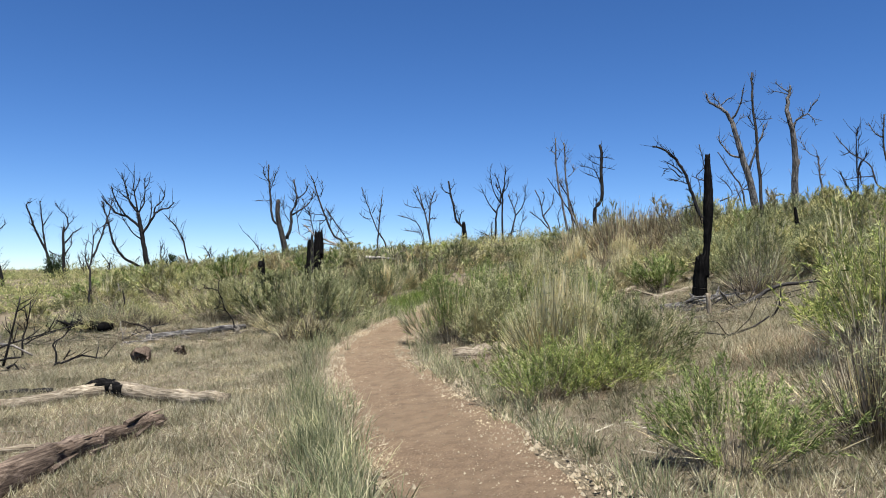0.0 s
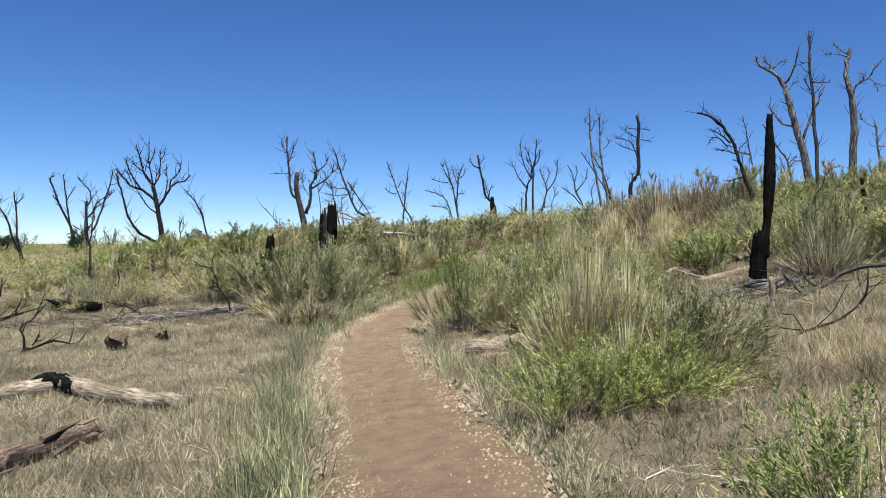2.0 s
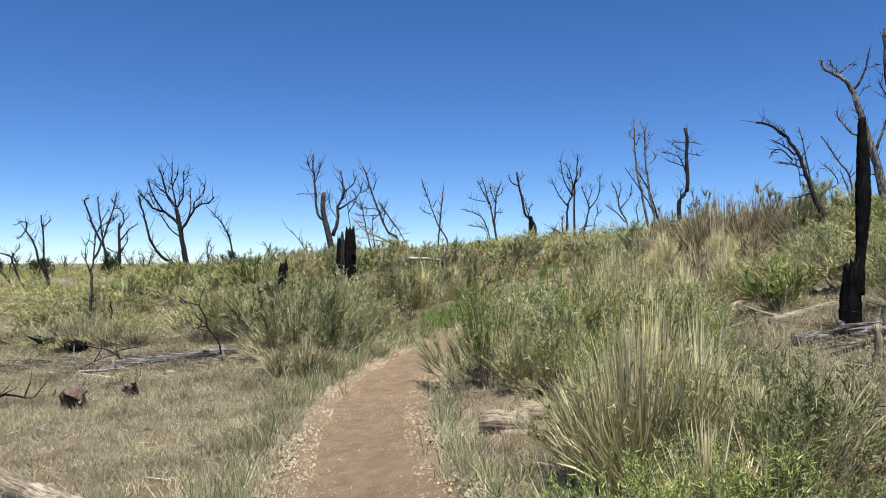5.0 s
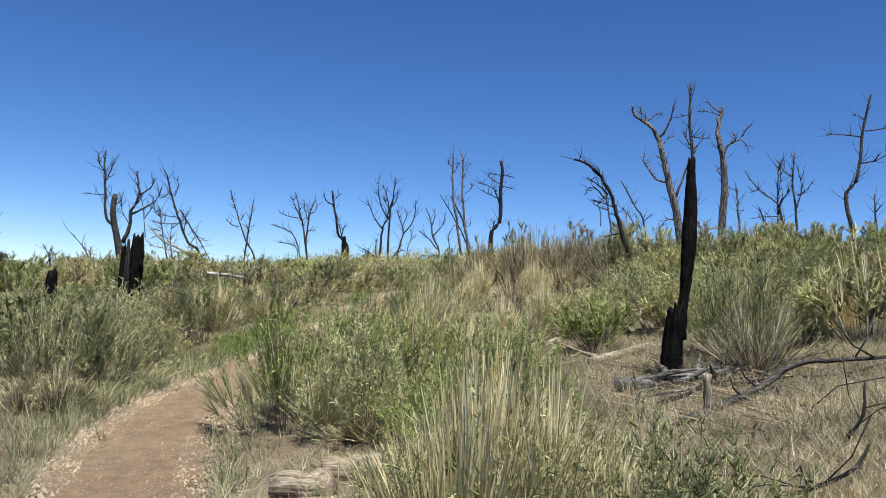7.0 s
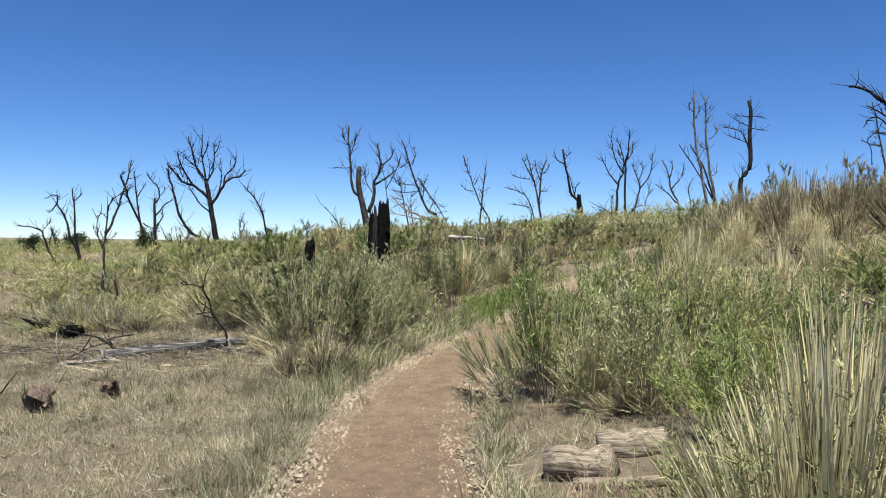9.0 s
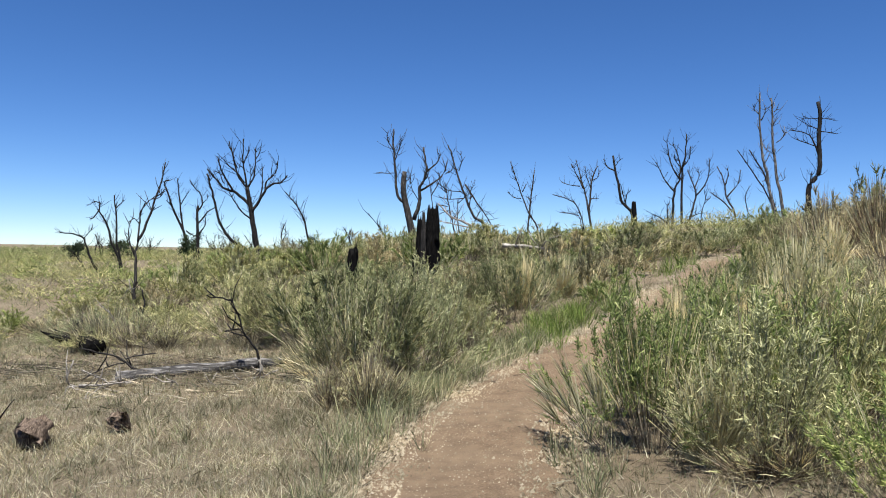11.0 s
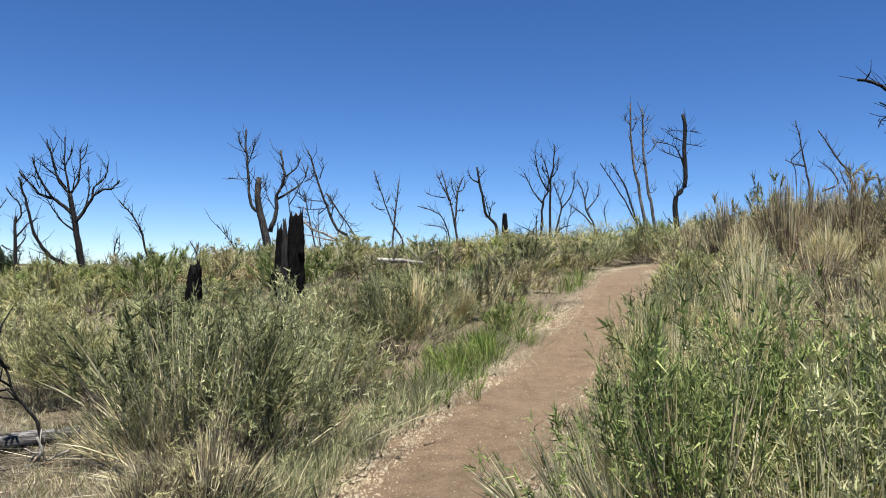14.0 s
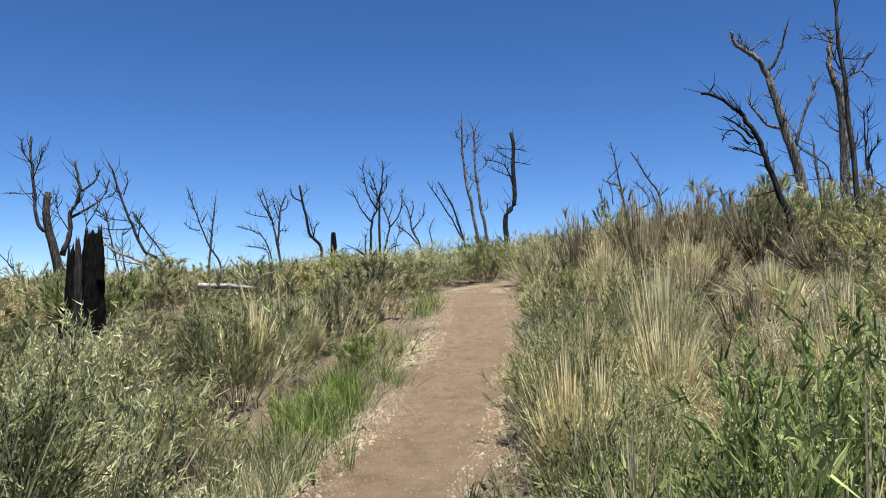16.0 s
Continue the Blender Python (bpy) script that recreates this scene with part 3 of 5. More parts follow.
# those that stand out, by the trail and round the snag
PLACED = [
    ("twiggy", 1, -8.3, 18.9, 0.95, 0.95), ("twiggy", 2, -9.5, 19.9, 0.9, 0.85), ("twiggy", 0, -7.6, 18.6, 0.8, 0.8), ("grey", 2, -11.2, 19.2, 0.8, 0.75), ("olive", 1, -12.4, 20.3, 0.9, 0.75), ("olive", 0, -13.6, 21.7, 0.95, 0.8),
    ("grey", 1, -14.6, 23.2, 0.95, 0.8), ("olive", 2, -12.9, 24.4, 0.95, 0.75), ("green", 1, -15.6, 25.0, 1.0, 0.8), ("olive", 0, -11.0, 23.6, 0.9, 0.7), ("grey", 0, -16.6, 23.6, 0.95, 0.75), ("tan", 1, -14.0, 20.3, 0.8, 0.7), ("olive", 1, -15.3, 21.6, 0.9, 0.75),
    ("green", 0, 0.98, 7.75, 0.7, 1.0), ("green", 2, 1.32, 7.9, 0.62, 0.95), ("green", 1, 1.75, 8.05, 0.72, 0.9), ("olive", 1, 1.95, 8.35, 0.8, 0.9), ("straw", 1, 1.55, 8.3, 0.75, 0.8), ("straw", 0, 1.38, 9.35, 1.0, 1.0), ("straw", 1, 1.2, 9.2, 1.0, 1.08), ("straw", 1, 1.5, 9.7, 1.0, 1.1), ("olive", 2, 2.2, 8.9, 0.95, 0.95), ("straw", 1, 1.75, 9.3, 1.0, 1.0), ("straw", 1, 2.0, 9.0, 0.8, 0.85),
    ("olive", 0, 1.15, 9.9, 0.75, 1.05), ("olive", 1, 2.0, 10.2, 0.9, 1.0), ("green", 0, 1.95, 5.1, 0.8, 0.95), ("twiggy", 0, 2.95, 5.2, 0.9, 1.0),
    ("green", 1, 4.3, 7.4, 1.1, 1.25), ("olive", 2, 5.0, 8.2, 1.1, 1.1), ("grey", 0, 5.8, 10.3, 1.1, 1.1), ("tan", 1, 6.4, 11.0, 1.0, 1.2),
    ("twiggy", 1, 5.9, 14.3, 1.05, 1.0), ("olive", 1, 6.2, 15.2, 1.15, 1.45), ("straw", 1, 6.5, 15.4, 0.95, 1.15), ("grey", 0, 7.1, 15.6, 0.9, 1.1), ("green", 2, 0.16, 13.95, 1.05, 1.32), ("green", 0, 1.0, 14.6, 1.15, 1.25),
    ("grey", 1, 0.95, 13.6, 1.1, 1.15), ("straw", 1, 0.55, 13.5, 0.7, 1.05), ("twiggy", 0, 0.85, 13.15, 0.65, 0.5), ("olive", 1, 1.6, 14.4, 1.2, 1.25), ("twiggy", 2, 1.1, 13.3, 0.7, 0.7), ("green", 0, 0.8, 15.9, 0.8, 0.75),
    ("olive", 2, -2.95, 16.0, 1.2, 1.25), ("grey", 2, -2.4, 16.35, 1.15, 1.25), ("twiggy", 0, -2.75, 15.7, 0.9, 0.75), ("tan", 0, -3.4, 16.2, 0.8, 0.9),
    ("green", 2, -1.0, 19.2, 0.5, 0.75), ("olive", 0, -1.7, 20.2, 1.1, 1.15), ("tan", 2, -2.6, 20.4, 0.9, 0.95), ("straw", 1, 1.35, 18.3, 0.75, 1.15), ("straw", 1, 1.0, 17.3, 0.7, 1.0), ("olive", 1, 0.9, 16.7, 0.75, 0.75),
    ("grey", 0, 1.35, 17.3, 0.8, 0.9), ("straw", 1, 2.35, 18.9, 0.95, 1.25), ("twiggy", 1, 1.8, 18.9, 0.8, 0.75), ("tan", 2, 2.5, 17.2, 0.95, 0.9), ("straw", 1, 1.9, 17.9, 0.8, 1.1),
    ("olive", 0, -4.6, 18.3, 1.1, 1.15), ("grey", 1, -5.6, 18.6, 1.1, 1.1), ("grey", 0, -2.7, 18.4, 1.15, 1.15), ("olive", 2, -1.95, 18.0, 0.85, 0.9),
    ("green", 1, 1.6, 12.3, 0.9, 1.0), ("green", 2, 2.4, 13.1, 1.0, 1.1), ("green", 0, 2.2, 15.2, 1.05, 1.0), ("grey", 2, 3.0, 16.4, 1.1, 1.0), ("straw", 1, 1.5, 15.3, 0.8, 0.85), ("straw", 1, 2.5, 16.0, 0.9, 0.95),
    ("olive", 1, 1.4, 15.9, 0.85, 0.8), ("grey", 1, 2.0, 16.3, 0.9, 0.8), ("tan", 1, 3.5, 18.2, 1.0, 0.9), ("twiggy", 2, 3.0, 18.9, 0.9, 0.8), ("straw", 1, 3.3, 17.5, 0.95, 1.0), ("brush", 0, 3.9, 19.6, 1.0, 0.85), ("straw", 1, 2.9, 19.6, 0.9, 1.0), ("straw", 1, 4.4, 18.9, 0.9, 0.9), ("olive", 2, 2.7, 20.2, 1.05, 1.1),
    ("brush", 0, 4.9, 26.9, 1.35, 1.15), ("brush", 1, 5.9, 26.2, 1.45, 1.15), ("tan", 0, 5.4, 27.4, 1.35, 1.3), ("brush", 0, 7.0, 25.9, 1.45, 1.1), ("twiggy", 1, 4.4, 27.6, 1.2, 1.15),
    ("brush", 1, 6.5, 27.0, 1.45, 1.3), ("olive", 1, 6.2, 27.7, 1.3, 1.35), ("tan", 1, 7.6, 26.4, 1.35, 1.25), ("brush", 1, 8.2, 25.6, 1.4, 1.1), ("grey", 2, 9.4, 25.2, 1.25, 1.2), ("olive", 0, 8.8, 26.4, 1.2, 1.3),
    ("twiggy", 0, 5.3, 25.7, 1.0, 0.7), ("straw", 1, 4.3, 24.4, 1.0, 1.0), ("straw", 1, 5.7, 24.0, 1.0, 0.9), ("brush", 0, 6.6, 24.6, 1.1, 0.75), ("straw", 1, 3.6, 22.2, 0.95, 0.85), ("brush", 1, 4.8, 22.6, 1.05, 0.75), ("twiggy", 2, 5.9, 22.0, 1.1, 0.75),
    ("brush", 0, 7.4, 22.8, 1.1, 0.8), ("straw", 1, 4.9, 20.6, 0.95, 0.8), ("twiggy", 1, 6.6, 20.4, 1.0, 0.8), ("brush", 1, -2.62, 15.2, 0.85, 0.62), ("brush", 0, -3.05, 15.25, 0.7, 0.6), ("twiggy", 2, -2.45, 15.5, 0.6, 0.6), ("tan", 0, -10.3, 20.4, 0.9, 0.5), ("brush", 1, -11.6, 21.6, 0.9, 0.5), ("grey", 1, -9.4, 19.4, 0.8, 0.5), ("olive", 0, -10.6, 22.4, 0.9, 0.55), ("twiggy", 0, -12.6, 22.9, 0.9, 0.5), ("grey", 0, -8.3, 18.5, 0.7, 0.5), ("brush", 0, -3.0, 15.75, 0.6, 0.6),
    ("twiggy", 1, -6.9, 18.4, 0.85, 0.6), ("grey", 0, -7.6, 19.6, 0.9, 0.6), ("brush", 1, -6.6, 20.3, 0.9, 0.6), ("olive", 1, -8.6, 20.9, 0.95, 0.6), ("tan", 2, -7.4, 21.6, 0.9, 0.6), ("olive", 2, -5.3, 19.9, 0.9, 0.6), ("brush", 0, -9.3, 22.3, 0.9, 0.6),
    ("grey", 2, -3.45, 23.25, 0.6, 0.5), ("olive", 1, -4.55, 23.2, 0.62, 0.5), ("tan", 1, -3.0, 23.6, 0.7, 0.6), ("brush", 0, -4.0, 22.95, 0.6, 0.45), ("olive", 0, -4.9, 24.0, 0.8, 0.6), ("grey", 1, -5.9, 24.4, 0.9, 0.6), ("olive", 2, -3.1, 24.4, 0.8, 0.5), ("grey", 0, -6.4, 23.6, 0.8, 0.5),
    ("straw", 1, 0.62, 16.9, 0.65, 1.25), ("olive", 2, 0.92, 17.6, 0.75, 1.4), ("olive", 1, 1.35, 18.6, 0.78, 1.35), ("grey", 2, 1.75, 19.6, 0.8, 1.35), ("olive", 0, 2.1, 20.5, 0.8, 1.3), ("tan", 1, 2.3, 21.5, 0.8, 1.1), ("olive", 1, 2.65, 22.5, 0.8, 1.1), ("grey", 0, 3.0, 23.6, 0.75, 1.0), ("olive", 2, 3.4, 25.0, 0.75, 0.85), ("olive", 1, 0.48, 15.9, 0.78, 1.25), ("straw", 1, 0.15, 15.0, 0.65, 1.3), ("tan", 1, 13.0, 16.3, 1.1, 1.0), ("olive", 2, 11.2, 17.3, 1.1, 0.9), ("tan", 0, 13.6, 15.0, 1.0, 0.9), ("grey", 1, 10.6, 14.2, 0.8, 0.5), ("tan", 2, 9.4, 15.4, 0.9, 0.7), ("grey", 2, 11.9, 14.6, 0.8, 0.55), ("grey", 0, 8.6, 25.9, 1.3, 1.35),
    ("olive", 1, -1.25, 21.6, 1.0, 1.1), ("straw", 1, -1.6, 20.9, 0.9, 0.9), ("straw", 1, -0.95, 22.0, 0.8, 0.9), ("tan", 1, -0.5, 22.5, 0.95, 1.0), ("olive", 2, -2.0, 22.7, 0.95, 0.6), ("green", 0, -0.2, 23.6, 0.7, 0.6), ("grey", 1, -1.0, 24.3, 0.9, 0.6),
    ("olive", 0, -2.3, 25.1, 0.9, 0.5), ("green", 1, -0.25, 21.1, 0.6, 0.8), ("grey", 2, -3.3, 21.1, 0.9, 0.5), ("olive", 2, -4.5, 21.4, 0.9, 0.45), ("tan", 0, -3.7, 22.3, 0.8, 0.4),
    ("grey", 0, -5.5, 21.9, 0.9, 0.45), ("olive", 1, -2.75, 21.9, 0.85, 0.5), ("tan", 2, -6.3, 22.6, 0.9, 0.5), ("grey", 1, -4.9, 22.7, 0.8, 0.35), ("tan", 0, 5.0, 28.4, 1.2, 1.2),
]
for i, (kind, s, x, y, size, tall) in enumerate(PLACED):
    shrub("mid_" + kind if y > 20.2 and kind in ("green", "olive", "grey", "tan") else kind, s, x, y, size, tall, 67.0 * i)
shrub("sprawling", 0, 0.0, 13.8, 1.0, 1.1)


def room_for(x, y, taken, gap):
    return all((x - a) ** 2 + (y - b) ** 2 > gap * gap for a, b in taken)


taken = [(p[2], p[3]) for p in PLACED]
pool = random.Random(11)
count = 0
for attempt in range(9000):
    x, y = pool.uniform(-15, 15), pool.uniform(14, 38)
    if count == 240:
        break
    if not room_for(x, y, taken, 1.06):
        continue
    d, s = off_trail(x, y)
    if d[0] < 1.25 or float(clearing(np.array(x), np.array(y))) > 0.35 or (s[0] < 0 and y < 17.2 + 0.25 * max(0, -x - 3)) or abs(x) > 6 + 0.38 * (y - 8):
        if not (x > 6 and y > 12):
            continue
    if -6.8 < x < -2.2 and 19.8 < y < 24.0 or -3.4 < x < -0.9 and 24.0 <= y < 26.8 or x < -5.9 and y < 23.2 or abs(0.687 * (x - 0.47) - 0.727 * (y - 5.63)) < 1.1 and 7.5 < x < 12.2:
        continue
    if d[0] < 1.25:
        continue
    taken.append((x, y))
    k = pool.random()
    greenish = math.sin(0.5 * x + 1) * math.sin(0.45 * y) + (0.5 if -1 < x < 5 and y < 22 else 0)
    kind = "green" if k < 0.22 + 0.3 * greenish else "olive" if k < 0.66 else "grey" if k < 0.84 else "tan"
    near = y < 21
    shrub(kind if near and count % 3 == 0 else "mid_" + kind, pool.randrange(3), x, y, pool.uniform(0.75, 1.4), pool.uniform(0.55, 0.75) if -2 < x < 4.5 and y > 23 else pool.uniform(0.7, 0.95) if x > 1.5 and 17 < y < 25 else pool.uniform(0.6, 0.9) if x < -1 and y > 19 else pool.uniform(0.8, 1.15), pool.uniform(0, 360))
    count += 1


def far_brush(n, mat, seed, name, label, y0=30.0, y1=75.0, big=1.0):
    """Brush on the slopes behind, beyond counting."""
    pr = np.random.default_rng(seed)
    x, y = pr.uniform(-1.1 * y1, 0.85 * y1, n * 4), pr.uniform(y0, y1, n * 4)
    k = (np.abs(x - 2) < 8 + 1.05 * y) & (off_trail(x, y)[0] > 1.4)
    x, y = x[k][:n], y[k][:n]
    per = 150 if big == 1.0 else 70
    cx, cy = np.repeat(x, per), np.repeat(y, per)
    m = len(cx)
    a, q = pr.uniform(0, 6.283, m), np.sqrt(pr.uniform(0, 1, m))
    size = np.repeat(pr.uniform(0.6, 1.4, len(x)), per) * big
    px, py = cx + np.cos(a) * q * 0.75 * size, cy + np.sin(a) * q * 0.75 * size
    base = np.stack([px, py, land(px, py) + pr.uniform(0, 0.75, m) * size / big ** 0.4 * (1 - q * q * 0.8)], -1)
    d = np.stack([np.cos(a) * q * 0.7, np.sin(a) * q * 0.7, np.full(m, 0.6)], -1) + pr.normal(0, 0.4, (m, 3))
    me = blades_mesh(name, base, d, pr.uniform(0.16, 0.40, m) * size, pr.uniform(0.018, 0.036, m) * big, pr.uniform(0, 0.6, m), mat, True)
    tagged(new(name, me), label, "brush", kind="stuff")


far_brush(1000, M_LEAF["olive"], 3, "far_brush", "olive brush covering the slope behind")
far_brush(240, M_LEAF["tan"], 4, "dry_brush", "dry tan brush on the slope behind")
far_brush(420, M_LEAF["green"], 5, "green_brush", "green brush on the slope behind")
far_brush(1600, M_LEAF["olive"], 6, "distant_brush", "olive brush out to the horizon", 70.0, 210.0, 2.6)
far_brush(500, M_LEAF["green"], 7, "distant_brush", "green brush out to the horizon", 70.0, 210.0, 2.6)

# ---- dead trees ----
TREES = [
    (-25.62, 43.06, 37.7, 'dark', (
        (0.078, (0.00, -0.37), (-0.50, 0.18), (-0.75, 0.86), (-0.96, 1.41), (-1.08, 1.68)),
        (0.047, (-1.08, 1.60), (-1.49, 1.75), (-2.08, 1.79)),
        (0.039, (-0.96, 1.55), (-0.65, 1.97), (-0.58, 2.16)),
        (0.047, (-0.67, 0.04), (-1.11, 0.31), (-1.55, 0.91)),
    )),
    (-25.03, 43.64, 35.5, 'dark', (
        (0.078, (0.00, 0.21), (-0.22, 1.33), (-0.29, 2.73), (-0.39, 3.85)),
        (0.078, (-0.08, 0.35), (-0.47, 1.32), (-0.68, 2.16), (-0.86, 2.57), (-1.09, 2.98), (-1.10, 3.48)),
        (0.039, (-1.09, 3.04), (-1.36, 2.64), (-1.55, 2.55)),
        (0.031, (-0.30, 3.15), (-0.05, 3.44), (0.12, 3.59)),
        (0.031, (-1.00, 3.37), (-1.30, 3.47), (-1.54, 3.32)),
    )),
    (-10.79, 23.44, 35.1, 'grey', (
        (0.052, (0.00, -0.04), (-0.02, 0.31), (-0.01, 0.78), (-0.02, 1.37), (0.03, 1.73)),
        (0.033, (0.03, 1.73), (0.16, 2.02), (0.31, 2.44), (0.41, 2.81), (0.55, 3.29), (0.60, 3.60)),
        (0.016, (0.36, 2.71), (0.52, 2.81), (0.63, 3.03)),
        (0.023, (0.03, 1.73), (0.06, 2.20), (0.08, 2.44), (0.25, 2.68), (0.36, 2.74)),
        (0.013, (0.06, 2.14), (-0.04, 2.26), (-0.08, 2.25)),
        (0.020, (-0.02, 1.37), (-0.13, 1.66), (-0.18, 1.96), (-0.14, 2.19)),
    )),
    (-31.06, 60.90, 31.9, 'dark', (
        (0.111, (0.00, -0.51), (-0.29, 0.65), (-0.81, 1.87), (-1.28, 2.89), (-1.60, 3.90), (-1.88, 4.71), (-1.58, 4.93)),
        (0.089, (-0.08, -0.18), (-0.49, 1.47), (-0.67, 2.70), (-0.85, 4.34), (-0.93, 5.08)),
        (0.044, (-0.67, 3.11), (-0.34, 3.75), (-0.08, 4.17)),
        (0.044, (-1.36, 3.01), (-1.74, 3.40)),
        (0.056, (-0.26, 1.14), (0.13, 0.86), (0.52, 0.75)),
    )),
    (-28.52, 57.71, 29.1, 'dark', (
        (0.124, (0.00, -0.27), (-0.06, 1.09), (-0.12, 2.45), (-0.05, 2.95)),
        (0.062, (-0.03, 1.67), (0.57, 2.47), (1.12, 2.87)),
        (0.062, (-0.12, 2.45), (0.20, 3.04), (0.08, 3.81), (-0.29, 4.18), (-0.66, 4.75)),
        (0.041, (0.20, 3.12), (0.52, 3.44), (0.55, 3.83)),
        (0.052, (-0.02, 0.90), (0.41, 1.49), (0.47, 2.19)),
    )),
    (-14.51, 37.97, 26.1, 'dark', (
        (0.143, (0.00, 0.43), (-0.19, 1.16), (-0.31, 1.84), (-0.40, 2.40), (-0.52, 3.08), (-0.61, 3.53)),
        (0.083, (-0.09, 0.52), (-0.66, 0.92), (-1.20, 1.25), (-1.53, 1.69), (-1.75, 2.14), (-1.91, 2.80), (-2.08, 3.47), (-2.24, 4.02)),
        (0.071, (-0.41, 2.70), (-0.91, 3.18), (-1.23, 3.35), (-1.60, 3.49), (-1.88, 3.81), (-2.24, 4.25)),
        (0.048, (-1.13, 3.28), (-1.46, 3.83), (-1.68, 4.27), (-1.83, 4.76)),
        (0.048, (-0.61, 3.53), (-0.92, 3.86), (-1.10, 4.41), (-1.26, 4.97), (-1.37, 5.42)),
        (0.048, (-0.61, 3.53), (-0.71, 4.09), (-0.79, 4.77), (-0.80, 5.56)),
        (0.042, (-0.57, 3.53), (-0.32, 4.00), (-0.28, 4.57), (-0.29, 5.25)),
        (0.030, (-0.29, 4.68), (-0.12, 4.99), (-0.08, 5.22)),
        (0.036, (-0.70, 3.69), (-1.03, 4.12), (-1.40, 4.40), (-1.55, 4.62)),
        (0.071, (-0.40, 2.40), (-0.15, 2.87), (0.13, 3.33), (0.39, 3.64), (0.79, 3.75), (1.05, 4.06)),
        (0.048, (0.13, 3.33), (0.21, 3.79), (0.49, 4.08), (0.64, 4.39), (0.66, 4.69)),
        (0.036, (-0.08, 2.98), (0.04, 3.67), (0.00, 4.58)),
        (0.036, (-0.42, 2.17), (-0.79, 2.46), (-1.12, 2.94), (-1.34, 3.28)),
        (0.024, (-0.78, 4.43), (-0.61, 4.89), (-0.56, 5.28)),
        (0.024, (-1.01, 4.31), (-1.19, 4.79), (-1.14, 5.16)),
        (0.024, (-1.56, 3.65), (-1.74, 4.05), (-1.93, 4.13)),
        (0.024, (-0.49, 3.70), (-0.45, 4.11), (-0.52, 4.51)),
    )),
    (-14.31, 43.54, 19.4, 'dark', (
        (0.069, (0.00, 0.47), (-0.22, 1.32), (-0.42, 2.26), (-0.82, 3.05), (-1.40, 3.71)),
        (0.021, (-0.42, 2.13), (-0.56, 2.66)),
    )),
    (-16.29, 44.49, 21.7, 'dark', (
        (0.043, (0.00, 0.69), (-0.06, 1.33), (-0.10, 1.74), (0.00, 2.16)),
        (0.029, (-0.14, 0.77), (-0.35, 1.05), (-0.46, 1.27)),
        (0.029, (-0.04, 1.47), (0.12, 1.80), (0.06, 2.08)),
    )),
    (-7.44, 37.17, 14.8, 'grey', (
        (0.161, (0.00, -0.48), (-0.21, 0.69), (-0.39, 1.65), (-0.51, 2.08), (-0.60, 2.61), (-0.56, 3.26)),
        (0.064, (-0.44, 2.02), (-0.76, 2.18), (-0.88, 2.71), (-0.91, 3.35), (-0.98, 3.89), (-1.05, 4.53), (-1.01, 4.96)),
        (0.021, (-0.90, 3.20), (-1.31, 3.17), (-1.67, 3.19)),
        (0.027, (-1.00, 4.10), (-1.26, 4.52), (-1.23, 4.84)),
        (0.021, (-0.95, 3.67), (-0.79, 4.15), (-0.71, 4.49)),
        (0.086, (-0.15, 1.34), (0.03, 1.98), (0.08, 2.63), (0.29, 3.17), (0.28, 3.60), (0.17, 4.24)),
        (0.032, (0.29, 3.28), (0.71, 3.61), (0.88, 4.05)),
        (0.043, (0.09, 2.52), (0.62, 2.86), (1.04, 3.30), (1.14, 3.73)),
        (0.021, (0.05, 2.09), (-0.26, 2.62), (-0.31, 3.05)),
        (0.021, (-0.56, 2.83), (-0.35, 3.00), (-0.31, 3.22)),
    )),
    (-5.60, 43.15, 9.7, 'grey', (
        (0.077, (0.00, 0.98), (-0.52, 1.41), (-0.91, 2.17), (-1.18, 2.93), (-1.44, 3.57), (-1.63, 4.34), (-1.84, 4.79)),
        (0.038, (-1.00, 2.94), (-0.40, 2.05), (0.12, 1.29), (0.52, 0.58)),
        (0.038, (-1.34, 0.19), (-1.59, 1.26), (-1.81, 2.28), (-1.95, 3.05)),
        (0.026, (-1.31, 3.57), (-1.17, 4.09), (-1.27, 4.39)),
        (0.026, (-1.09, 2.29), (-1.68, 2.24), (-2.19, 2.33)),
        (0.026, (-1.17, 2.60), (-1.81, 2.67), (-2.28, 2.99)),
        (0.026, (-0.78, 1.79), (-0.74, 2.43), (-0.89, 2.86)),
        (0.026, (-1.52, 3.95), (-1.67, 3.57), (-1.95, 3.43)),
        (0.026, (-1.67, 1.72), (-2.18, 1.56)),
        (0.026, (-1.86, 2.54), (-2.17, 2.79)),
        (0.026, (-0.51, 1.23), (-0.27, 1.74), (-0.32, 2.05)),
        (0.032, (-1.22, 0.63), (-1.34, 1.52), (-1.35, 2.24)),
        (0.026, (-2.58, 2.40), (-2.20, 3.10), (-2.28, 3.56)),
        (0.026, (-2.46, 1.51), (-2.57, 2.27), (-2.69, 3.04), (-2.85, 3.55)),
        (0.026, (-1.34, 2.04), (-0.91, 2.43), (-0.66, 2.81)),
        (0.026, (-1.80, 1.90), (-2.26, 1.97)),
    )),
    (-3.97, 53.03, 4.7, 'grey', (
        (0.065, (0.00, 0.49), (-0.53, 1.30), (-0.93, 2.27), (-1.27, 3.25), (-1.68, 4.39)),
        (0.065, (-0.58, 0.09), (-0.50, 1.30), (-0.38, 2.60), (-0.24, 3.91)),
        (0.033, (-1.03, 2.21), (-1.42, 2.27), (-1.82, 2.59)),
        (0.033, (-0.94, 2.60), (-0.68, 3.09)),
        (0.033, (-0.44, 1.95), (-0.61, 2.37)),
    )),
    (-0.93, 56.50, 0.1, 'grey', (
